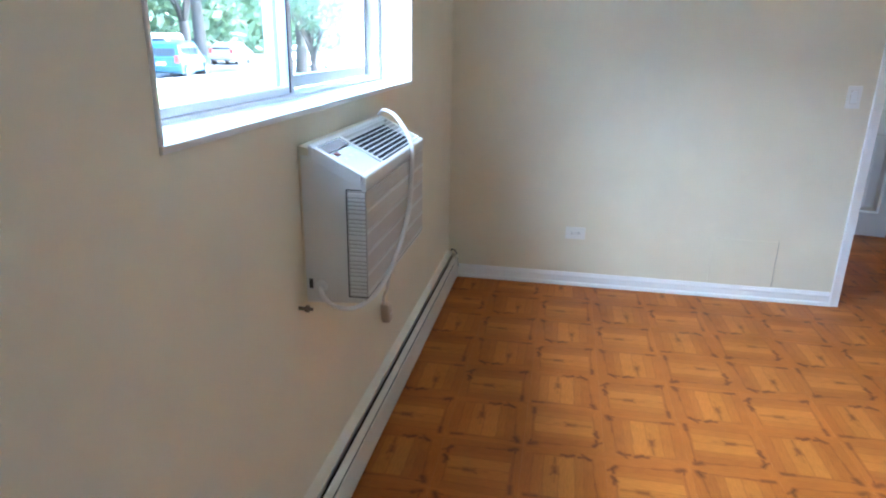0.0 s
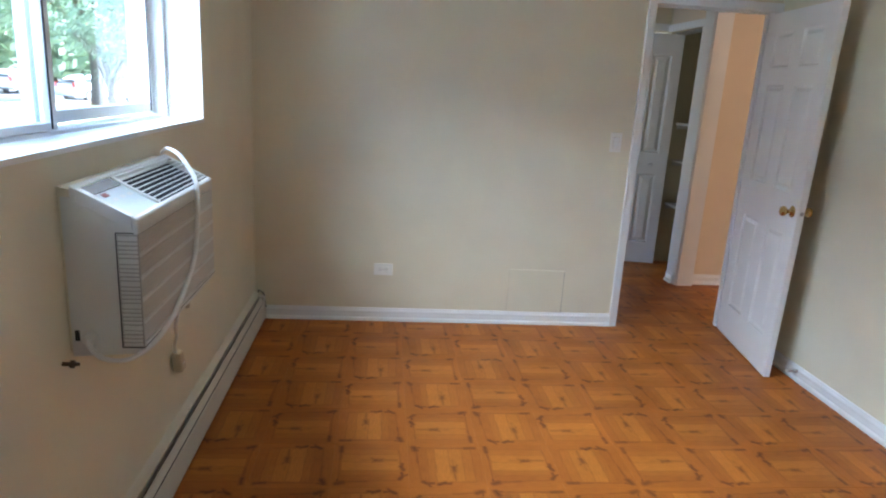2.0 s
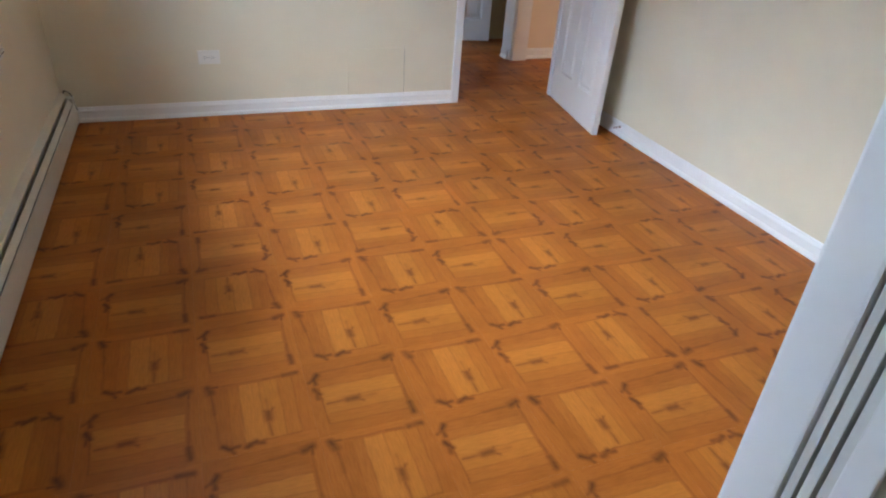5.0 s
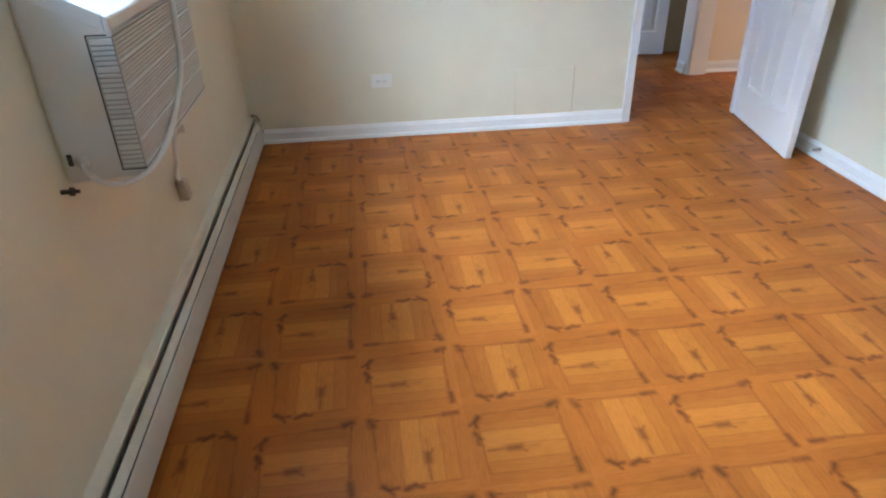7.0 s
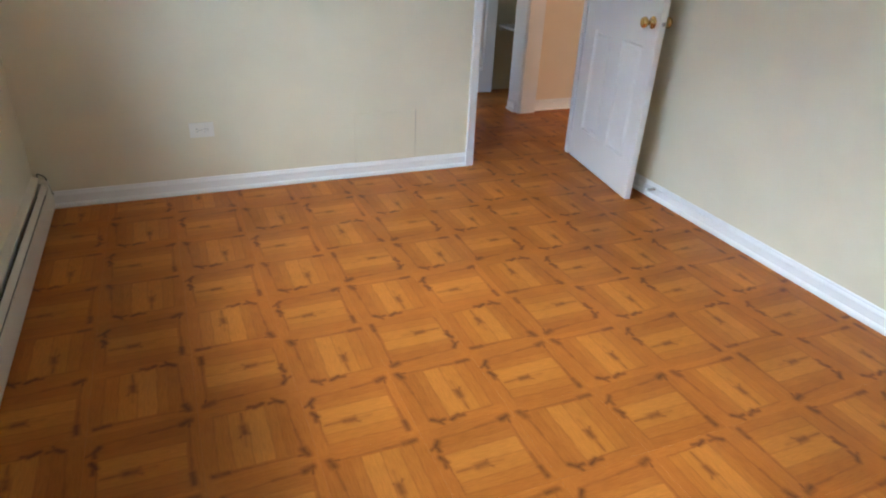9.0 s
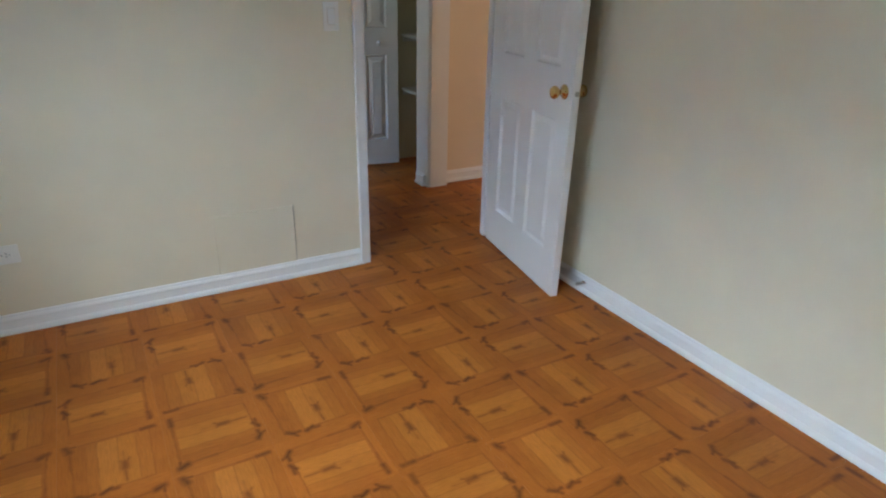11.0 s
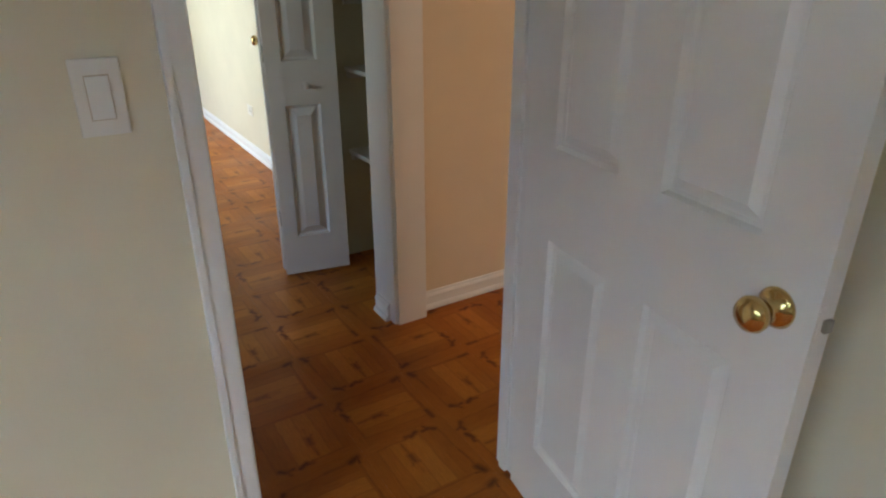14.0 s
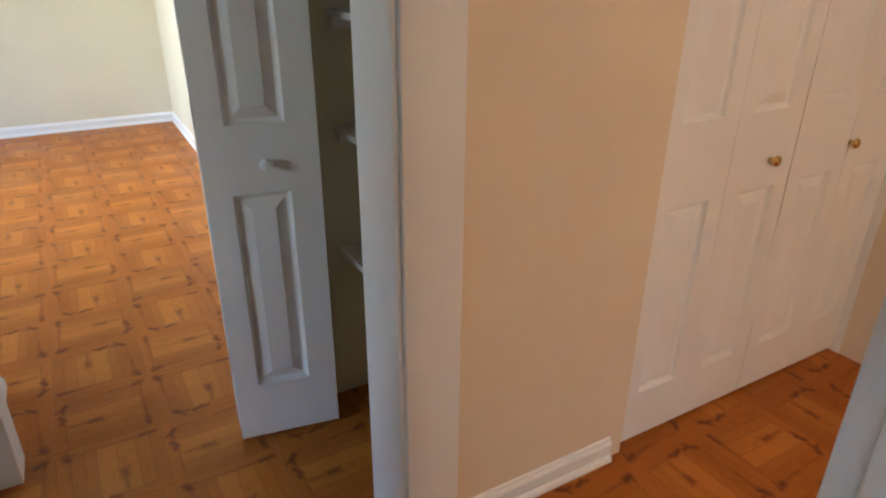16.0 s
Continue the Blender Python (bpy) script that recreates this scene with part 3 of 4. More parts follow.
for v in warped.verts:
    v.co.y += v.co.x / 0.768 * (v.co.z - 1.0) * 0.017      # the old leaf is a little out of true
part("leaf", warped, door_white, door_1)


def door_hardware(door, width, thick, z, sides=(1, -1)):
    for s in sides:
        m = Matrix.Translation((width - 0.062, 0.0 if s > 0 else thick, z)) @ pose(0, 0, 0, 90 if s > 0 else -90)
        part("door_knob", lathe(KNOB, m), brass, door, "polished brass knob", smooth=True)
    part("latch_plate", box(((width - 0.0005, thick / 2 - 0.012, z - 0.028), (width + 0.0015, thick / 2 + 0.012, z + 0.028)), bevel=0.0005), door_white, door, "painted latch plate")
    part("latch_bolt", box(((width + 0.0015, thick / 2 - 0.008, z - 0.010), (width + 0.010, thick / 2 + 0.008, z + 0.010)), bevel=0.003), steel, door, "dull steel latch bolt")


door_hardware(door_1, 0.768, 0.035, 0.938)
# second room's door, open against its side wall
door_2 = thing("door_2", (3.258, 1.935, 0.012), "white panel door standing open in the second room", "door", kind="structure", turn=91.5)
part("leaf", leaf(0.765, 2.012, 0.035, DOOR_PANELS, 0.036), door_white, door_2)
door_hardware(door_2, 0.765, 0.035, 0.995)

# bathroom door, swung open into the bathroom
door_3 = thing("door_3", (2.072, 1.728, 0.012), "white panel bathroom door standing open", "door", kind="structure", turn=180)
part("leaf", leaf(0.70, 2.012, 0.035, [(x0 * 0.915, x1 * 0.915, z0, z1) for x0, x1, z0, z1 in DOOR_PANELS], 0.036), door_white, door_3)
door_hardware(door_3, 0.70, 0.035, 0.938)

# ---- linen closet: folded door, shelves ----
LEAF_W = 0.309
BIFOLD_PANELS = [(0.085, 0.240, 0.190, 0.812), (0.085, 0.240, 1.003, 1.83)]
linen_door = thing("bifold_door", (3.207, 1.606, 0.016), "white bifold closet door folded open", "door", kind="structure", turn=math.degrees(math.atan2(0.054, -0.304)))
front = part("leaf", leaf(LEAF_W, 2.005, 0.030, BIFOLD_PANELS), door_white, linen_door)
front.matrix_local = Matrix.Translation((0, -0.030, 0))
part("pull_knob", lathe(PULL, Matrix.Translation((0.147, 0.0, 0.898)) @ pose(0, 0, 0, -90)), door_white, linen_door, "small white round knob", smooth=True)
rear = part("leaf", leaf(LEAF_W, 2.005, 0.030, BIFOLD_PANELS), door_white, linen_door)
rear.matrix_local = pose(LEAF_W + 0.001, -0.063, 0, 0, 0, 190.0) @ Matrix.Translation((0, 0, 0))
for z in (0.25, 1.0, 1.75):
    part("fold_hinge", box(((LEAF_W, -0.050, z), (LEAF_W + 0.002, -0.010, z + 0.07)), bevel=0.0005), steel, linen_door, "steel fold hinge")
tagged(part("bifold_track", box(((3.18, 1.135, 2.022), (3.22, 1.752, 2.048)), bevel=0.002), steel), "steel bifold door track", "track", kind="structure")
for z in (0.545, 0.942, 1.268):
    shelf = thing("closet_shelf", (3.305, 1.46, z), "white painted linen closet shelf on wooden cleats", "shelf", "linen closet shelves")
    part("board", box(((0, -0.293, 0), (0.49, 0.293, 0.019)), bevel=0.002), shelf_paint, shelf)
    part("cleat", box(((0.01, 0.275, -0.035), (0.49, 0.2935, -0.0005)), bevel=0.002), shelf_paint, shelf)

# ---- hall closet doors ----
for i, x in enumerate((3.930, 4.508)):
    d = thing("bifold_door", (x, 1.062, 0.014), "closed white bifold closet door with two leaves", "door", "hall closet doors", kind="structure")
    w = 0.2855
    for k in range(2):
        o = part("leaf", leaf(w, 2.02, 0.030, [(0.062, w - 0.062, 0.175, 0.785), (0.062, w - 0.062, 1.02, 1.84)]), door_white, d)
        o.matrix_local = Matrix.Translation((k * (w + 0.0015), 0, 0))
    kx = (0.465, 0.287)[i]
    part("pull_knob", lathe(PULL, Matrix.Translation((kx, 0, 0.87)) @ pose(0, 0, 0, 90)), brass, d, "small brass pull knob", smooth=True)
tagged(part("trim_hall_closet", box(((3.925, 1.10, 0), (3.9285, 1.165, 2.045)), ((5.076, 1.03, 0), (5.0795, 1.165, 2.045))), trim_white), "white closet jamb", "trim", kind="structure")

# ---- wall fittings ----
access_panel = thing("access_panel", (1.723, YN, 0.225), "cream painted access panel on the wall", "panel")
part("plate", box(((-0.183, -0.009, -0.139), (0.183, 0.0, 0.146)), bevel=0.003), wall_cream, access_panel)
# thin dark strip, on the right side only
part("edge_strip", box(((0.1833, -0.005, -0.139), (0.1850, 0.0, 0.146))), dark_slot, access_panel, "thin dark strip along the panel's right edge")
for x in (-0.168, 0.168):
    for z in (-0.130, 0.130):
        bm = bmesh.new()
        add_cyl(bm, 0.0045, 0.004, 0.0015, Matrix.Translation((x, -0.009, z)) @ pose(0, 0, 0, 90), 12)
        part("screw", bm, wall_cream, access_panel)


def wall_plate(name, at, turn, w, h, label, category):
    ob = thing(name, at, label, category, turn=turn)
    part("cover_plate", box(((-w / 2, -0.006, -h / 2), (w / 2, 0, h / 2)), bevel=0.0025), plastic_ivory, ob)
    return ob


def outlet(at, turn):
    ob = wall_plate("wall_outlet", at, turn, 0.120, 0.078, "white duplex outlet set sideways in the wall", "outlet")
    for x in (-0.020, 0.020):
        face = part("socket", box(((x - 0.015, -0.009, -0.017), (x + 0.015, -0.006, 0.017)), bevel=0.001), plastic_ivory, ob)
        part("slot", box(((x - 0.007, -0.0096, -0.008), (x - 0.001, -0.0089, -0.005)), ((x - 0.007, -0.0096, 0.005), (x - 0.001, -0.0089, 0.008)), ((x + 0.005, -0.0096, -0.002), (x + 0.009, -0.0089, 0.002))), dark_slot, face)
    bm = bmesh.new()
    add_cyl(bm, 0.003, 0.003, 0.0015, Matrix.Translation((0, -0.006, 0)) @ pose(0, 0, 0, 90), 10)
    part("screw", bm, steel, ob)
    return ob


outlet((0.732, YN, 0.343), 0)
outlet((X2E, 3.90, 0.36), -90)
switch = wall_plate("light_switch", (2.143, YN, 1.212), 0, 0.072, 0.120, "white rocker light switch beside the door", "light switch")
# darker beige behind the rocker gives the shade in its gap
part("rocker_gap_shade", box(((-0.0180, -0.0066, -0.035), (0.0180, -0.006, 0.035))), plug_beige, switch)
bm = box(((-0.0165, -0.0095, -0.033), (0.0165, -0.0065, 0.033)), bevel=0.001)
for v in bm.verts:
    v.co.y += v.co.z * 0.05
part("rocker", bm, plastic_white, switch)

door_stop = thing("door_stop", (XE - 0.0148, -0.778, 0.060), "spring door stop with a white tip on the baseboard", "door stop")
coil = [(-0.006 - 0.055 * i / 80, 0.006 * math.cos(i * 0.9), 0.006 * math.sin(i * 0.9)) for i in range(81)]
part("spring", tube(coil, 0.0013, 6, steps=2), chrome, door_stop, "chrome spring", smooth=True)
part("base", lathe([(0.010, 0), (0.010, 0.003), (0.006, 0.007)], pose(0, 0, 0, 0, -90)), chrome, door_stop)
part("tip", lathe([(0.007, 0.056), (0.009, 0.060), (0.009, 0.070), (0.006, 0.074)], pose(0, 0, 0, 0, -90)), plastic_white, door_stop, "white rubber tip", smooth=True)


# ---- baseboard heaters ----
def heater(at, turn, length):
    """A fin-tube baseboard heater along y, its back on x = 0."""
    ob = thing("baseboard_heater", at, "off-white steel baseboard heater along the wall", "heater", turn=turn)
    def sweep(profile):
        bm = bmesh.new()
        rings = [[bm.verts.new((x, y, z)) for x, z in profile] for y in (0, length)]
        n = len(profile)
        for i in range(n):
            j = (i + 1) % n
            bm.faces.new((rings[0][i], rings[0][j], rings[1][j], rings[1][i]))
        bm.faces.new(rings[0])
        bm.faces.new(rings[1][::-1])
        return bm
    part("top_flange", sweep([(0.0005, 0.0), (0.004, 0.0), (0.004, 0.166), (0.026, 0.160), (0.028, 0.154), (0.030, 0.154), (0.0308, 0.162), (0.028, 0.1665), (0.005, 0.177), (0.0005, 0.180)]), heater_cap, ob, "cream painted top flange")
    part("damper", sweep([(0.0425, 0.1460), (0.0430, 0.1520), (0.0455, 0.1515), (0.0600, 0.1320), (0.0605, 0.1270), (0.0585, 0.1270)]), heater_paint, ob, "steel damper blade")
    part("front_cover", sweep([(0.064, 0.012), (0.067, 0.012), (0.070, 0.016), (0.0695, 0.100), (0.0680, 0.1235), (0.0655, 0.1265), (0.0628, 0.1250), (0.0625, 0.112), (0.065, 0.098), (0.067, 0.018)]), heater_paint, ob, "off-white front cover")
    # fins coloured near-black so the slot above looks shaded
    part("fin_core", box(((0.008, 0.02, 0.035), (0.048, length - 0.02, 0.095))), dark_slot, ob, "fins inside, coloured dark for the slot's shade")
    for y in (0.0, length - 0.05):
        part("end_cap", box(((0.0045, y, 0.004), (0.067, y + 0.05, 0.158)), bevel=0.004), heater_paint, ob, "steel end cap")
    for y in [0.6 + 1.1 * i for i in range(int((length - 0.6) / 1.1) + 1)]:
        part("bracket", box(((0.004, y, 0.0), (0.058, y + 0.012, 0.03))), heater_paint, ob)
    return ob


heater((XW, YS + 0.02, 0), 0, -YS - 0.02 - 0.004)
pipe = thing("heater_wire", (XW + 0.02, -0.01, 0.15), "thin dark cable at the end of the heater", "cable")
part("cable", tube([(0.0, 0.022, 0.018), (0.008, -0.004, 0.040), (0.038, -0.010, 0.020), (0.048, -0.010, -0.050), (0.052, 0.008, -0.072)], 0.003, 8), dark_slot, pipe, smooth=True)

# ---- closet in the corner behind, with its cased sliding door ----
CX, CY = 1.118, -3.640
structure("wall_closet_corner", box(((CX, CY - 0.10, 0), (XE, CY - 0.013, CEIL)), ((CX, -4.48, 2.06), (CX + 0.10, CY - 0.10, CEIL)), ((CX, YS, 0), (CX + 0.10, -4.48, CEIL))), wall_cream, "cream closet wall at the room's corner")
tagged(part("trim_closet", box(((CX - 0.018, CY - 0.064, 0), (CX - 0.0005, CY - 0.013, 2.12)), bevel=0.004), trim_white), "white flat casing at the closet corner", "trim", kind="structure")
channel = []
for y, w, d in ((-3.7105, 0.0078, 0.003), (-3.7220, 0.0095, 0.001), (-3.7343, 0.0085, -0.001)):
    channel.append(((CX - 0.012 - d, y - w / 2, 0), (CX + 0.06, y + w / 2, 2.06)))
tagged(part("trim_closet_track", box(*channel, bevel=0.0008), plastic_grey), "ribbed pale side channel of the closet door", "trim", kind="structure")
tagged(part("trim_closet_channel", box(((CX + 0.02, -3.740, 0), (CX + 0.06, -3.7045, 2.06))), steel), "dark metal channel back", "trim", kind="structure")
closet_door = thing("sliding_door", (CX - 0.006, -4.10, 0.01), "white sliding closet door slab", "door", kind="structure")
part("slab", box(((0, -0.37, 0), (0.03, 0.362, 2.04)), bevel=0.003), door_white, closet_door)
part("edge_rail", box(((-0.006, 0.336, 0), (-0.0003, 0.362, 2.04)), bevel=0.002), trim_white, closet_door, "white edge rail")


# ---- air conditioner ----
def air_conditioner():
    y0, y1, zb = -2.332, -1.640, 0.774
    xb, xf, zt, ztf = -0.034, 0.122, 1.2165, 1.138
    ob = thing("air_conditioner", (XW, (y0 + y1) / 2, zb), "white through-wall air conditioner with a louvred front", "air conditioner")
    o = Vector((XW, (y0 + y1) / 2, zb))

    def prism(side, ya, yb, bevel=0.0):
        bm = bmesh.new()
        rings = [[bm.verts.new(Vector((x, y, z)) - o) for x, z in side] for y in (ya, yb)]
        n = len(side)
        for i in range(n):
            j = (i + 1) % n
            bm.faces.new((rings[0][i], rings[0][j], rings[1][j], rings[1][i]))
        bm.faces.new(rings[0])
        bm.faces.new(rings[1][::-1])
        if bevel:
            bmesh.ops.bevel(bm, geom=list(bm.edges), offset=bevel, segments=3, affect="EDGES", profile=0.5)
        return bm

    def top(x):
        return zt + (ztf - zt) * (x - xb) / (xf - xb)

    part("wall_sleeve", prism([(XW + 0.0005, zb + 0.012), (xb + 0.012, zb + 0.012), (xb + 0.01, zt - 0.014), (XW + 0.0005, zt - 0.006)], y0 + 0.008, y1 - 0.008), wall_cream, ob, "cream painted wall sleeve")
    # shell: a box with a sloping top, open recess for the top grille
    part("shell", prism([(xb - 0.022, zb), (xf - 0.014, zb + 0.012), (xf - 0.014, ztf - 0.026), (xb, zt - 0.030), (xb - 0.022, zt - 0.030)], y0 + 0.0004, y1 - 0.0004, 0.0015), plastic_grey, ob)
    # top frame: rails round the control panel and the outlet grille
    ys, yc = -2.130, -2.118

    def slab(xa, xc, ya, yb, up=0.0, thick=0.036, bevel=0.002):
        return prism([(xa, top(xa) - thick), (xc, top(xc) - thick), (xc, top(xc) + up), (xa, top(xa) + up)], ya, yb, bevel)

    part("top_rail", slab(xb, xb + 0.014, y0, y1, bevel=0.004), plastic_grey, ob)
    part("top_rail", slab(xf - 0.015, xf, y0, y1, bevel=0.005), plastic_grey, ob)
    for ya, yb in ((y0, y0 + 0.022), (ys, ys + 0.014), (y1 - 0.012, y1)):
        part("top_rail", slab(xb + 0.014, xf - 0.0145, ya, yb), plastic_grey, ob)
    part("control_panel", slab(xb + 0.015, xf - 0.0155, y0 + 0.023, ys - 0.001, -0.006, 0.012, 0.001), panel_blue, ob, "pale blue-white control panel")
    part("display", slab(xb + 0.015, xb + 0.046, y0 + 0.028, ys - 0.006, -0.0045, 0.003, 0.0), display_brown, ob, "dark control window")
    part("brand_plate", slab(xb + 0.052, xb + 0.064, y0 + 0.050, y0 + 0.078, -0.0045, 0.003, 0.0), red_label, ob, "small red-brown badge")
    for k in range(3):
        part("button", slab(xb + 0.074, xb + 0.084, y0 + 0.06 + 0.045 * k, y0 + 0.085 + 0.045 * k, -0.0045, 0.004, 0.0005), plastic_grey, ob)
    ga, gb = ys + 0.015, y1 - 0.013
    part("outlet_recess", slab(xb + 0.015, xf - 0.016, ga, gb, -0.024, 0.028, 0.0), outlet_black, ob, "air outlet recess, coloured black as shade")
    n = 9
    for k in range(n):
        x = xb + 0.0175 + (xf - xb - 0.040) * k / (n - 1)
        part("slat", slab(x, x + 0.0028, ga, gb, -0.001, 0.0022, 0.0), plastic_white, ob)
    # front: louvres in bands between broad bars
    z0, z1 = zb + 0.030, ztf - 0.038
    part("front_bezel", prism([(xf - 0.016, ztf - 0.040), (xf, ztf - 0.037), (xf, ztf - 0.024), (xf - 0.016, ztf - 0.024)], y0 + 0.001, y1 - 0.001, 0.002), plastic_grey, ob)
    part("front_bezel", prism([(xf - 0.016, zb + 0.006), (xf - 0.006, zb + 0.010), (xf - 0.002, zb + 0.026), (xf - 0.016, zb + 0.028)], y0 + 0.004, y1 - 0.004, 0.002), plastic_grey, ob)
    part("front_recess", prism([(xf - 0.0135, z0), (xf - 0.010, z0), (xf - 0.010, z1), (xf - 0.0135, z1)], y0 + 0.002, y1 - 0.002), inner_grey, ob, "recess behind the louvres, coloured grey as shade")
    # dark strip laid in for the shade of the seam
    part("front_seam", prism([(xf - 0.0135, zb + 0.027), (xf - 0.001, zb + 0.027), (xf - 0.001, zb + 0.030), (xf - 0.0135, zb + 0.030)], y0 + 0.001, y1 - 0.001), dark_slot, ob, "seam under the grille, a dark strip for its shade")
    bands = 5
    step = (z1 - z0) / bands
    for b in range(bands):
        part("front_bar", prism([(xf - 0.012, z0 + b * step), (xf + 0.001, z0 + b * step + 0.001), (xf + 0.001, z0 + b * step + 0.009), (xf - 0.012, z0 + b * step + 0.011)], y0 + 0.004, y1 - 0.002, 0.0012), plastic_grey, ob)
        for k in range(5):
            z = z0 + b * step + 0.0135 + k * (step - 0.014) / 5
            part("louvre", prism([(xf - 0.0045, z), (xf - 0.001, z), (xf - 0.001, z + 0.0064), (xf - 0.0045, z + 0.0070)], y0 + 0.004, y1 - 0.004), plastic_grille, ob)
    # side vents wrapped round the corner
    # dark strips laid on the side for the shadow gap round the vents
    part("side_seam", prism([(0.066, z0 - 0.003), (0.069, z0 - 0.003), (0.069, z1 + 0.004), (0.066, z1 + 0.004)], y0 - 0.0006, y0 + 0.002), dark_slot, ob, "seam of the side vents, a dark strip for its shade")
    part("side_seam", prism([(0.069, z1 + 0.002), (xf - 0.012, z1 + 0.002), (xf - 0.012, z1 + 0.0045), (0.069, z1 + 0.0045)], y0 - 0.0006, y0 + 0.002), dark_slot, ob, "seam of the side vents, a dark strip for its shade")
    part("side_seam", prism([(0.069, z0 - 0.003), (xf - 0.004, z0 - 0.003), (xf - 0.004, z0 - 0.0005), (0.069, z0 - 0.0005)], y0 - 0.0006, y0 + 0.002), dark_slot, ob, "seam of the side vents, a dark strip for its shade")
    # panel coloured darker than the shell to give the shade between the ribs
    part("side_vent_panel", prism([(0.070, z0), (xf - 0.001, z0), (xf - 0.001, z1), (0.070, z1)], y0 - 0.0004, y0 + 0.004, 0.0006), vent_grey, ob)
    bay = (z1 - z0 - 0.004) / 5
    for b in range(5):
        for k in range(5):
            tall = 0.0125 if k == 4 else 0.0075
            z = z0 + 0.004 + b * bay + k * (bay - 0.005) / 5
            part("side_louvre", prism([(0.073, z), (xf - 0.003, z), (xf - 0.003, z + tall), (0.073, z + tall)], y0 - 0.0042, y0 - 0.0002, 0.0018), plastic_grey, ob)
    # cord hole and mounting bolt
    part("cord_hole", prism([(-0.047, 0.818), (-0.036, 0.818), (-0.036, 0.846), (-0.047, 0.846)], y0 + 0.004, y0 - 0.0012), dark_slot, ob, "dark slot beside the cord")
    part("cord_bushing", lathe([(0.017, 0), (0.018, 0.005), (0.012, 0.009), (0.008, 0.0095)], Matrix.Translation(Vector((-0.012, y0, 0.826)) - o) @ pose(0, 0, 0, 90)), plastic_grey, ob, smooth=True)
    part("bolt", lathe([(0.006, 0.0), (0.006, 0.020), (0.011, 0.020), (0.011, 0.028), (0.005, 0.030), (0.005, 0.040), (0.001, 0.041)], Matrix.Translation(Vector((XW + 0.0006, y0 - 0.040, 0.772)) - o) @ pose(0, 0, 0, 0, 90), 6), rust, ob, "rusty mounting bolt")
    return ob


ac = air_conditioner()
AX, AY, AZ = ac.location
cord_points = [(-0.035, -1.665, 1.222), (-0.010, -1.690, 1.240), (0.040, -1.740, 1.232), (0.090, -1.795, 1.195), (0.122, -1.835, 1.155), (0.131, -1.852, 1.100), (0.132, -1.872, 1.02),
               (0.132, -1.905, 0.94), (0.134, -1.985, 0.885), (0.134, -2.110, 0.830), (0.132, -2.220, 0.805), (0.122, -2.308, 0.792), (0.090, -2.366, 0.784), (0.040, -2.374, 0.788), (0.002, -2.360, 0.808), (-0.012, -2.336, 0.826)]
cord = part("power_cord", tube([(x - AX, y - AY, z - AZ) for x, y, z in cord_points], 0.0075, 10, 0.62), cord_white, ac, "white flat power cord draped over the front", smooth=True)
tail = [(0.132, -2.085, 0.835), (0.060, -1.900, 0.690), (0.010, -1.740, 0.590), (-0.028, -1.650, 0.520), (-0.040, -1.610, 0.470)]
part("cord_tail", tube([(x - AX, y - AY, z - AZ) for x, y, z in tail], 0.0068, 8), cord_white, cord, smooth=True)
PLUG = Vector((-0.036, -1.585, 0.425)) - Vector((AX, AY, AZ))
bm = bmesh.new()
add_box(bm, (-0.018, -0.030, -0.045), (0.016, 0.030, 0.045), 0.010)
for v in bm.verts:
    v.co.y *= 0.62 + 0.38 * min(1.0, (0.05 - v.co.z) / 0.06)
    v.co.y -= v.co.z * 0.35
for v in bm.verts:
    v.co += PLUG
plug = part("plug", bm, plug_beige, ac, "beige safety plug hanging by the wall", smooth=True)
part("neck", tube([PLUG + Vector((-0.004, -0.022, 0.048)), PLUG + Vector((-0.004, -0.016, 0.035))], 0.009, 10), plug_beige, plug, smooth=True)
bm = box(((0.0155, -0.010, -0.012), (0.0185, -0.001, -0.004)), ((0.0155, 0.003, -0.012), (0.0185, 0.012, -0.004)), bevel=0.001)
for v in bm.verts:
    v.co += PLUG
part("button", bm, cord_white, plug)
bracket = thing("wall_clip", (XW, -1.430, 0.590), "small painted metal clip on the wall under the air conditioner", "clip")
part("tab", box(((0.0005, -0.030, -0.016), (0.006, 0.030, 0.016)), bevel=0.002), plug_beige, bracket)
part("hook", box(((0.006, 0.010, -0.014), (0.026, 0.028, 0.012)), bevel=0.004), plug_beige, bracket)

# ---- unseen ceiling light, added in a made-up side space to warm the hall ----
lamp = thing("added_ceiling_light", (3.78, -1.50, CEIL), "added round ceiling light, unseen, that warms the hall", "ceiling light")
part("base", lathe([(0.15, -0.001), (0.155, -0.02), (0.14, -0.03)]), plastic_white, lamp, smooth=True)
part("shade", lathe([(0.138, -0.031), (0.13, -0.06), (0.09, -0.09), (0.02, -0.10)]), lamp_glass, lamp, "glowing glass shade of the added light", smooth=True)
bulb_data = bpy.data.lights.new("added_bulb", "POINT")
bulb_data.energy, bulb_data.color, bulb_data.shadow_soft_size = ADDED_LAMP_WATTS, (1.0, 0.76, 0.58), 0.12
bulb = new("added_bulb", bulb_data)
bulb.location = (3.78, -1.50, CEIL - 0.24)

# ---- outside ----
GZ = -0.60
asphalt = plain("asphalt", (0.09, 0.09, 0.088), 0.9, spread=0.2, grain=30, bump=0.4)
concrete = plain("pale concrete", (0.36, 0.35, 0.33), 0.85, spread=0.12, grain=25, bump=0.3)
grass_mat = plain("dry grass", (0.16, 0.19, 0.06), 0.9, spread=0.3, grain=40, bump=0.5)
bark = plain("bark", (0.055, 0.045, 0.038), 0.9, spread=0.3, grain=18, bump=0.6)
van_paint = plain("teal-blue car paint", (0.012, 0.060, 0.095), 0.3, spread=0.05, grain=10, bump=0.0)
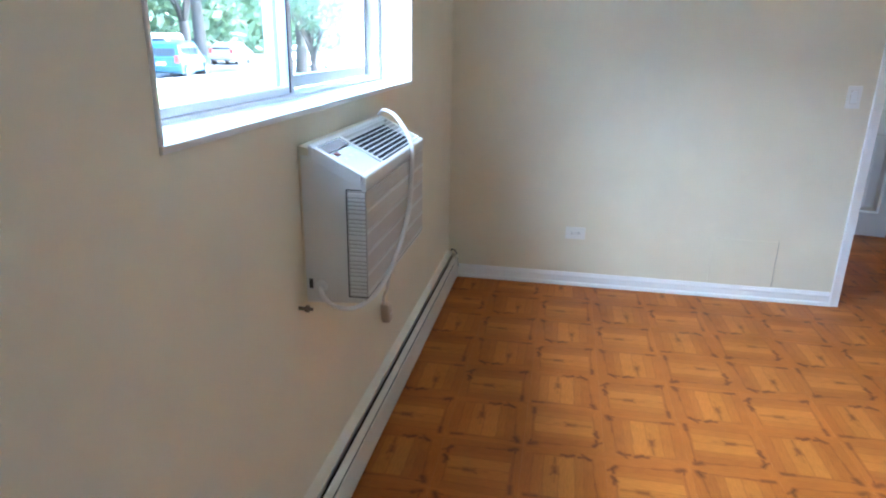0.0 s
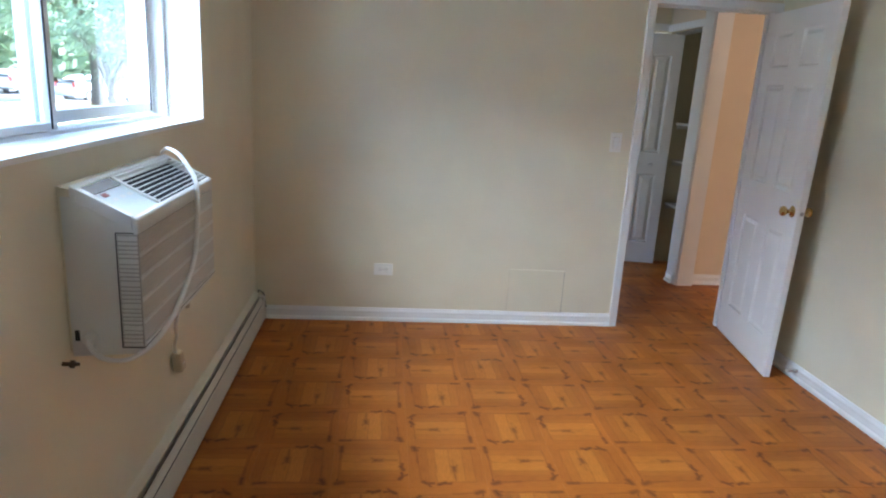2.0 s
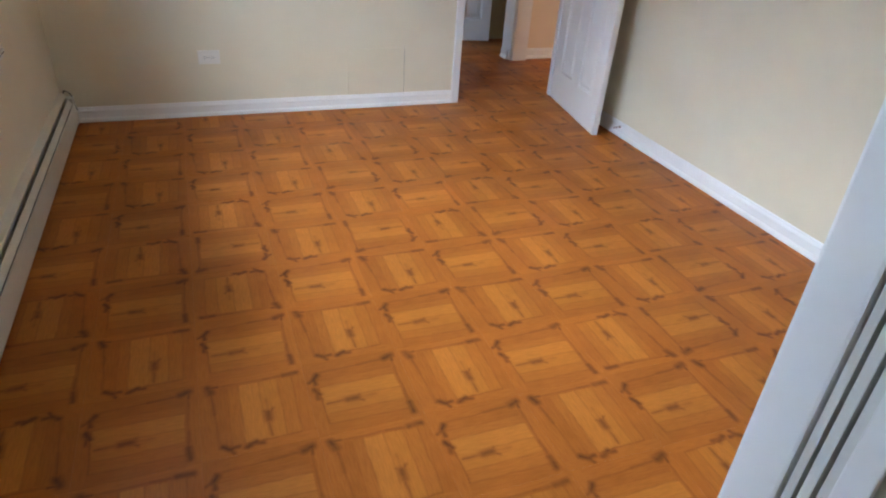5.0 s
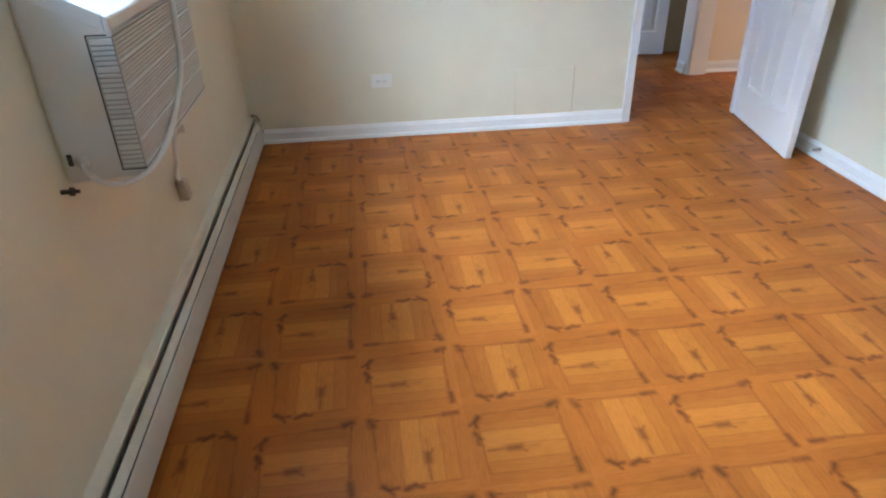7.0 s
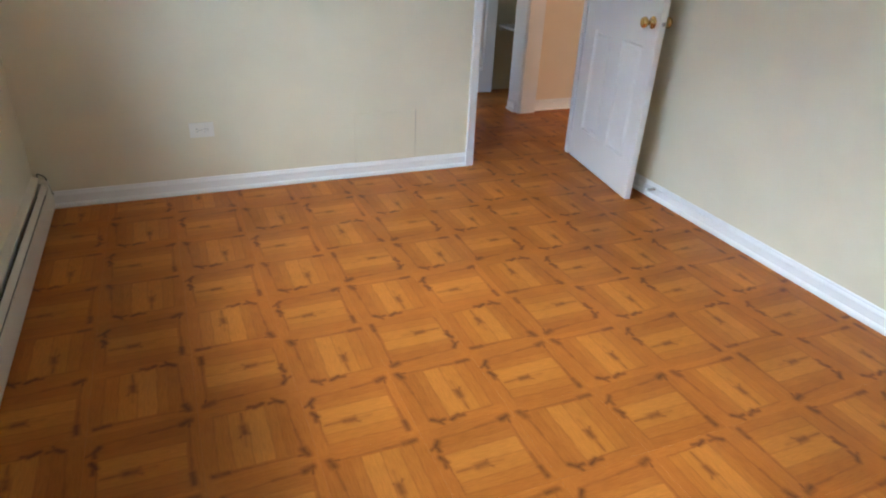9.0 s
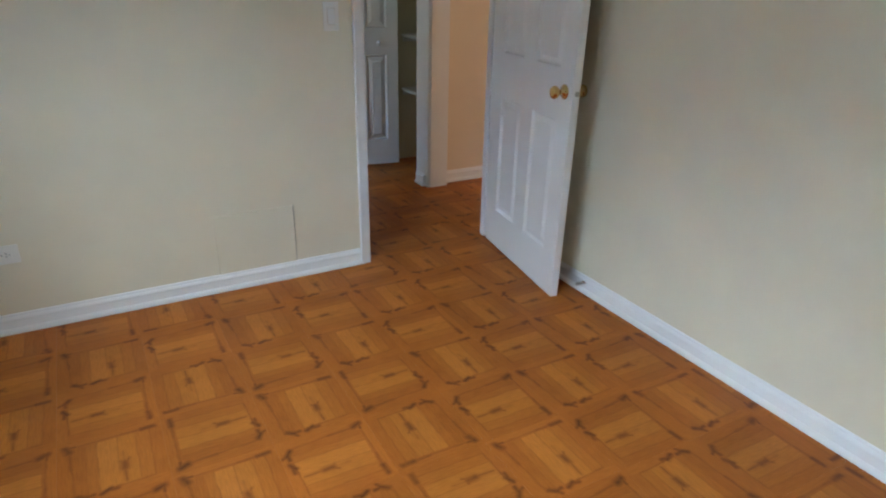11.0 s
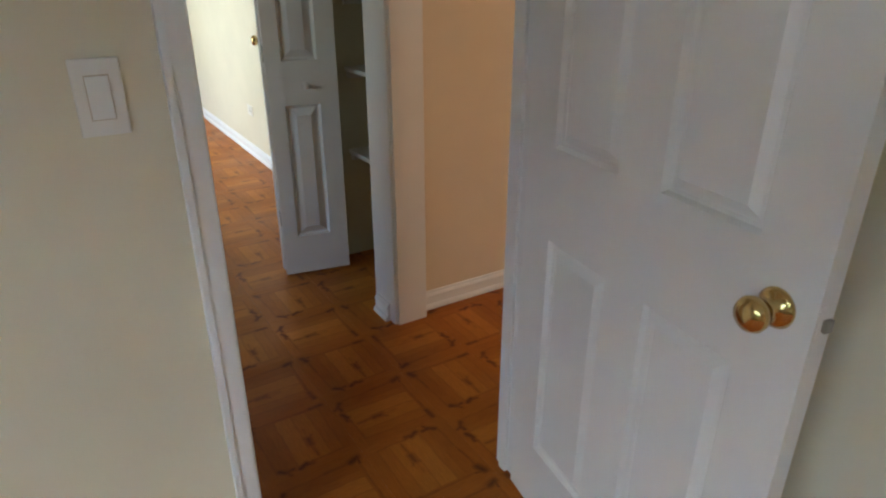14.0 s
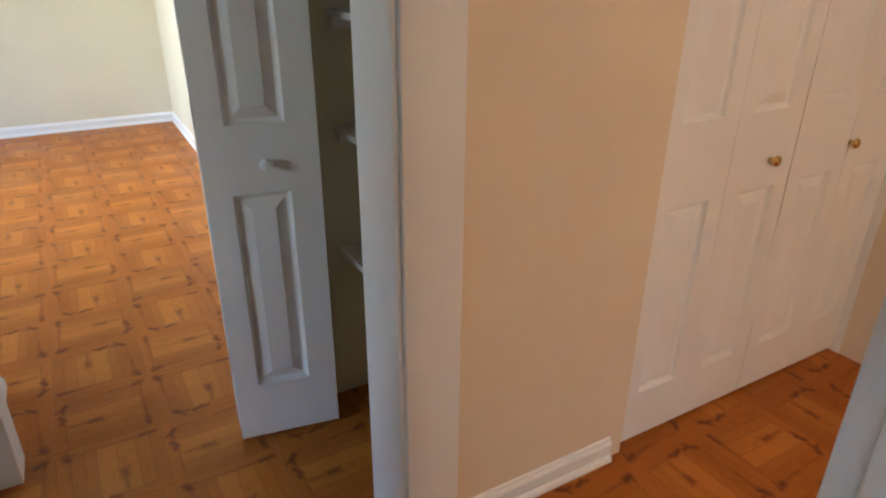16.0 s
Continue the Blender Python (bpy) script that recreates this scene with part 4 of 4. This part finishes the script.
white_paint = plain("white car paint", (0.75, 0.76, 0.77), 0.2, spread=0.03, grain=10, bump=0.0)
silver_paint = plain("silver car paint", (0.45, 0.46, 0.48), 0.25, 0.4, bump=0.0)
car_glass = plain("dark car glass", (0.03, 0.04, 0.05), 0.08, bump=0.0)
tyre = plain("tyre rubber", (0.03, 0.03, 0.03), 0.8, bump=0.1)
tail_red = plain("red tail light", (0.45, 0.03, 0.02), 0.2, bump=0.0)


def foliage(name, dark, bright):
    mat, nt, shader = material(name)
    geo = nt.nodes.new("ShaderNodeNewGeometry")
    tone = calc(nt, "MULTIPLY_ADD", geo.outputs["Random Per Island"], 0.6, calc(nt, "MULTIPLY", noise_at(nt, geo.outputs["Position"], 0.8, 3.0), 0.5))
    nt.links.new(blend(nt, tone, dark, bright), shader.inputs["Base Color"])
    shader.inputs["Roughness"].default_value = 0.55
    through_light = nt.nodes.new("ShaderNodeBsdfTranslucent")
    mix = nt.nodes.new("ShaderNodeMixShader")
    mix.inputs[0].default_value = 0.45
    nt.links.new(blend(nt, tone, dark, bright), through_light.inputs["Color"])
    nt.links.new(shader.outputs[0], mix.inputs[1])
    nt.links.new(through_light.outputs[0], mix.inputs[2])
    nt.links.new(mix.outputs[0], next(n for n in nt.nodes if n.type == "OUTPUT_MATERIAL").inputs["Surface"])
    return mat


leaf_green = foliage("tree leaves", (0.075, 0.120, 0.070), (0.13, 0.19, 0.100))
hedge_green = foliage("hedge leaves", (0.060, 0.100, 0.065), (0.11, 0.16, 0.09))

tagged(part("ground", box(((-900, -900, GZ - 0.3), (XW - WT, 900, GZ)), ((XW - WT, -900, GZ - 0.3), (900, 900, GZ - 0.02))), grass_mat), "dry grass ground outside the house", "ground", kind="structure")
tagged(part("pavement", box(((-9.5, -80, GZ), (-3.0, 120, GZ + 0.05)), ((-17.0, -80, GZ), (-15.2, 120, GZ + 0.12))), concrete), "pale concrete walk", "pavement", kind="structure")
tagged(part("road", box(((-33, -80, GZ), (-17.0, 120, GZ + 0.015))), asphalt), "grey asphalt parking road", "road", kind="structure")


def van(at, turn, paint, label, height=1.75, length=4.6, category="van"):
    ob = thing("parked_car", at, label, category, turn=turn)
    bm = bmesh.new()
    h = height
    side = [(0, 0.35), (0.02, 0.95), (0.35 if h > 1.6 else 0.8, h - 0.10), (0.7 if h > 1.6 else 1.3, h), (2.6, h), (3.05, h - 0.12), (3.75, 1.05), (length - 0.12, 0.85), (length, 0.40), (length - 0.1, 0.28), (0.1, 0.28)]
    rings = []
    for y, k in ((-0.88, 0.93), (-0.80, 1.0), (0.80, 1.0), (0.88, 0.93)):
        rings.append([bm.verts.new((x, y * (0.82 if z > 1.0 else 1.0), 0.28 + (z - 0.28) * k)) for x, z in side])
    n = len(side)
    for a, b in zip(rings, rings[1:]):
        for i in range(n):
            j = (i + 1) % n
            bm.faces.new((a[i], a[j], b[j], b[i]))
    bm.faces.new(rings[0])
    bm.faces.new(rings[-1][::-1])
    part("body", bm, paint, ob)
    for s in (-1, 1):
        for xa, xb in ((0.55, 1.55), (1.65, 2.5), (2.58, 3.1)):
            part("side_window", box(((xa, s * 0.735 - 0.02, 1.02), (xb, s * 0.735 + 0.02, h - 0.22)), bevel=0.01), car_glass, ob)
        part("tail_light", box(((-0.02, s * 0.70 - 0.10, 0.75), (0.08, s * 0.70 + 0.10, 1.05)), bevel=0.02), tail_red, ob, "red tail light")
        for x in (0.85, length - 0.85):
            m = Matrix.Translation((x, s * 0.90 - (0.2 if s > 0 else 0), 0.33)) @ pose(0, 0, 0, -90)
            bm = bmesh.new()
            add_cyl(bm, 0.33, 0.33, 0.2, m, 24)
            w = part("wheel", bm, tyre, ob)
            bm = bmesh.new()
            add_cyl(bm, 0.20, 0.20, 0.22, Matrix.Translation((x, s * 0.90 - (0.21 if s > 0 else 0.01), 0.33)) @ pose(0, 0, 0, -90), 20)
            part("rim", bm, silver_paint, w)
    part("rear_window", box(((0.06, -0.60, 1.0), (0.22, 0.60, h - 0.28)), bevel=0.02), car_glass, ob)
    part("bumper", box(((-0.08, -0.85, 0.36), (0.1, 0.85, 0.60)), bevel=0.04), paint, ob)
    part("number_plate", box(((-0.10, -0.20, 0.64), (-0.005, 0.20, 0.78)), bevel=0.005), white_paint, ob)
    return ob


def tree(at, trunk_r, fork, height, spread, seed, leaves, label, mat, leaf_size=0.16):
    rng = random.Random(seed)
    ob = thing("tree", at, label, "tree")
    bm = tube([(0, 0, -0.3), (0.05, 0.02, fork * 0.5), (0.0, 0.05, fork)], trunk_r, 10, steps=4)
    for v in bm.verts:
        k = 1.25 - 0.35 * max(v.co.z, 0) / fork
        v.co.x *= k
        v.co.y *= k
    part("trunk", bm, bark, ob, smooth=True)
    tips = []
    for i in range(7):
        a = 2 * math.pi * i / 7 + rng.uniform(-0.3, 0.3)
        r = spread * rng.uniform(0.45, 0.8)
        tip = Vector((r * math.cos(a), r * math.sin(a), fork + (height - fork) * rng.uniform(0.45, 0.85)))
        mid = Vector((0.25 * tip.x, 0.25 * tip.y, fork + (tip.z - fork) * 0.45))
        limb = tube([(0, 0.03, fork - 0.3), mid, tip], trunk_r * (0.62 if i in (1, 3) else 0.34), 7, steps=4)
        part("limb", limb, bark, ob, smooth=True)
        tips.append(tip)
        tips.append(mid * 0.4 + tip * 0.6 + Vector((rng.uniform(-1, 1), rng.uniform(-1, 1), rng.uniform(-0.5, 1.0))))
    verts, faces = [], []
    for k in range(leaves):
        c = rng.choice(tips) + Vector((rng.gauss(0, 1), rng.gauss(0, 1), rng.gauss(0, 0.75))) * spread * 0.30
        d = Vector((rng.gauss(0, 1), rng.gauss(0, 1), rng.gauss(0, 1))).normalized()
        e = d.orthogonal().normalized()
        f = d.cross(e)
        s = leaf_size * rng.uniform(0.6, 1.5)
        i = len(verts)
        verts += [c - e * s, c + f * s * 0.45 + d * s * 0.15, c + e * s, c - f * s * 0.45 + d * s * 0.15]
        faces.append((i, i + 1, i + 2, i + 3))
    me = bpy.data.meshes.new("crown")
    me.from_pydata([tuple(v) for v in verts], [], faces)
    me.materials.append(mat)
    crown = new("crown", me)
    crown.parent = ob
    return ob


E1 = Vector((0.68, -3.93, 0))
van((-17.4, 23.4, GZ + 0.015), 104, van_paint, "teal-blue minivan parked across the road", 1.65)
van((-16.6, 33.5, GZ + 0.015), 62, white_paint, "white car parked beyond the tree", 1.45, 4.4, "car")
van((-22.5, 38.0, GZ + 0.015), 100, silver_paint, "silver car parked in the row", 1.45, 4.4, "car")
van((-21.8, 29.5, GZ + 0.015), 104, white_paint, "white van parked behind", 2.0, 4.6)
tree((-18.2, 28.1, GZ), 0.30, 3.6, 10.5, 5.0, 3, 3000, "leafy street tree with a forked trunk", leaf_green, 0.17)
tree((E1.x - 15.0, E1.y + 36.0, GZ), 0.30, 2.6, 9.0, 5.0, 5, 2600, "leafy street tree beyond the cars", leaf_green, 0.19)
tree((E1.x - 27.0, E1.y + 20.0, GZ), 0.35, 2.8, 11.0, 6.0, 7, 2600, "tall leafy tree behind the parking", leaf_green, 0.22)
tree((E1.x - 28.0, E1.y + 31.0, GZ), 0.35, 2.8, 11.0, 6.0, 9, 2600, "tall leafy tree behind the parking", leaf_green, 0.22)
tree((E1.x - 27.0, E1.y + 44.0, GZ), 0.35, 2.8, 11.0, 6.5, 11, 2600, "tall leafy tree behind the parking", leaf_green, 0.24)
tree((E1.x - 28.0, E1.y + 8.0, GZ), 0.35, 2.8, 11.0, 6.5, 13, 2600, "tall leafy tree behind the parking", leaf_green, 0.24)
tree((-8.2, 18.4, GZ), 0.14, 1.1, 4.0, 1.5, 17, 1500, "bushy young tree near the window", hedge_green, 0.10)
rng = random.Random(21)
verts, faces = [], []
for k in range(9000):
    c = Vector((-36 + rng.gauss(0, 1.2), rng.uniform(-30, 90), GZ + abs(rng.gauss(0, 1.6))))
    d = Vector((rng.gauss(0, 1), rng.gauss(0, 1), rng.gauss(0, 1))).normalized()
    e = d.orthogonal().normalized()
    f = d.cross(e)
    s = rng.uniform(0.2, 0.5)
    i = len(verts)
    verts += [tuple(c - e * s), tuple(c + f * s * 0.6), tuple(c + e * s), tuple(c - f * s * 0.6)]
    faces.append((i, i + 1, i + 2, i + 3))
me = bpy.data.meshes.new("hedge")
me.from_pydata(verts, [], faces)
me.materials.append(hedge_green)
tagged(new("hedge", me), "dense green hedge behind the parked cars", "hedge", kind="stuff")

# background foliage, carried tall and wide past the view to block low sky
verts, faces = [], []
for k in range(26000):
    c = Vector((-33 + rng.gauss(0, 2.0), rng.uniform(-60, 90), 0))
    c.z = GZ + 0.5 + rng.random() ** 0.8 * (13.5 + 2.5 * math.sin(c.y * 0.55) + 1.5 * math.sin(c.y * 1.3))
    d = Vector((rng.gauss(0, 1), rng.gauss(0, 1), rng.gauss(0, 1))).normalized()
    e = d.orthogonal().normalized()
    f = d.cross(e)
    s = rng.uniform(0.35, 0.85)
    i = len(verts)
    verts += [tuple(c - e * s), tuple(c + f * s * 0.6), tuple(c + e * s), tuple(c - f * s * 0.6)]
    faces.append((i, i + 1, i + 2, i + 3))
me = bpy.data.meshes.new("woods")
me.from_pydata(verts, [], faces)
me.materials.append(leaf_green)
tagged(new("woods", me), "tall green woods behind the parking", "trees", kind="stuff")

# ---- floors ----
floor = tagged(part("floor", box(((XW, YS, -0.12), (5.2, YN, -0.004)), ((2.10, YN, -0.12), (5.2, Y2, -0.004)), ((XW, Y2, -0.12), (X2E, Y2N, -0.004))), subfloor), "orange parquet-print vinyl tile floor", "floor", kind="structure")
bath_floor = tagged(part("floor_bathroom", box(((XW, YH, -0.12), (2.10, 1.82, -0.002))), grout), "white mosaic bathroom floor with dark joints", "floor", kind="structure")
T = 0.3048
GX, GY = 0.855, -2.072
tile_bm = bmesh.new()
q = T / 2
b = 0.0006
ring0 = [tile_bm.verts.new((sx * q, sy * q, -0.0036)) for sx, sy in ((-1, -1), (1, -1), (1, 1), (-1, 1))]
ring1 = [tile_bm.verts.new((sx * q, sy * q, -b)) for sx, sy in ((-1, -1), (1, -1), (1, 1), (-1, 1))]
ring2 = [tile_bm.verts.new((sx * (q - b), sy * (q - b), 0)) for sx, sy in ((-1, -1), (1, -1), (1, 1), (-1, 1))]
for r, s in ((ring0, ring1), (ring1, ring2)):
    for i in range(4):
        tile_bm.faces.new((r[i], r[(i + 1) % 4], s[(i + 1) % 4], s[i]))
tile_bm.faces.new(ring2)
uv_layer = tile_bm.loops.layers.uv.new("UVMap")
for f in tile_bm.faces:
    for loop in f.loops:
        loop[uv_layer].uv = (loop.vert.co.x / T + 0.5, loop.vert.co.y / T + 0.5)
tile_mesh = bpy.data.meshes.new("floor_tile")
tile_bm.to_mesh(tile_mesh)
tile_bm.free()
tile_mesh.materials.append(vinyl)
turns = random.Random(4)


# tiles laid the other way round
TURNED_ROWS = {-1: (3, 4), 0: (5,), 1: (-1, 5), 2: (-2, -1, 1, 2, 3), 3: (-1, 3), 4: (1, 3), 5: (1, 2)}


def tile_turn(i, j):
    chance = turns.random() < 0.3
    back = i in TURNED_ROWS[j] if j in TURNED_ROWS and -3 < i < 7 else chance
    return (0 if (i + j) % 2 == 0 else 3) + (2 if back else 0)


rest = []
for i in range(-4, 16):
    for j in range(-10, 29):
        x, y = GX + (i + 0.5) * T, GY + (j - 0.5) * T
        turn = tile_turn(i, j)
        inside = (XW - q < x < XE + q and YS - q < y < YH) or (2.0 < x < 5.2 and YN < y < 1.9)
        if inside and y < 1.2 and x < 4.7:
            tile = new("floor_tile", tile_mesh)
            tile.parent = floor
            tile.matrix_world = pose(x, y, 0, 0, 0, 90 * turn)
        elif inside or (XE + q <= x < 5.2 and YS - q < y < YH) or (XW - q < x < X2E + q and y >= 1.2 and y < Y2N + q and x > (2.0 if y < Y2 else -1)):
            rest.append((x, y, turn))
verts, faces, uvs = [], [], []
for x, y, turn in rest:
    i = len(verts)
    corners = [(-q + b, -q + b), (q - b, -q + b), (q - b, q - b), (-q + b, q - b)]
    verts += [(x + cx, y + cy, 0.0) for cx, cy in corners] + [(x + cx, y + cy, -0.0036) for cx, cy in corners]
    faces.append((i, i + 1, i + 2, i + 3))
    faces += [(i + 4 + k, i + 4 + (k + 1) % 4, i + (k + 1) % 4, i + k) for k in range(4)]
    square = [(0.0, 0.0), (1.0, 0.0), (1.0, 1.0), (0.0, 1.0)]
    turned = [square[(k - turn) % 4] for k in range(4)]
    uvs += turned + [c for k in range(4) for c in (turned[k], turned[(k + 1) % 4], turned[(k + 1) % 4], turned[k])]
me = bpy.data.meshes.new("far_tiles")
me.from_pydata(verts, [], faces)
layer = me.uv_layers.new(name="UVMap")
for k, c in enumerate(uvs):
    layer.data[k].uv = c
me.materials.append(vinyl)
far_tiles = tagged(new("far_tiles", me), kind="stuff")
far_tiles.parent = floor

small = bmesh.new()
add_box(small, (-0.023, -0.023, -0.0015), (0.023, 0.023, 0.002), 0.0008)
mosaic_mesh = bpy.data.meshes.new("mosaic_tile")
small.to_mesh(mosaic_mesh)
small.free()
mosaic_mesh.materials.append(ceramic)
for i in range(7):
    for j in range(16):
        tile = new("mosaic_tile", mosaic_mesh)
        tile.parent = bath_floor
        tile.matrix_world = Matrix.Translation((2.072 - 0.051 * i, 1.715 - 0.051 * j, 0))
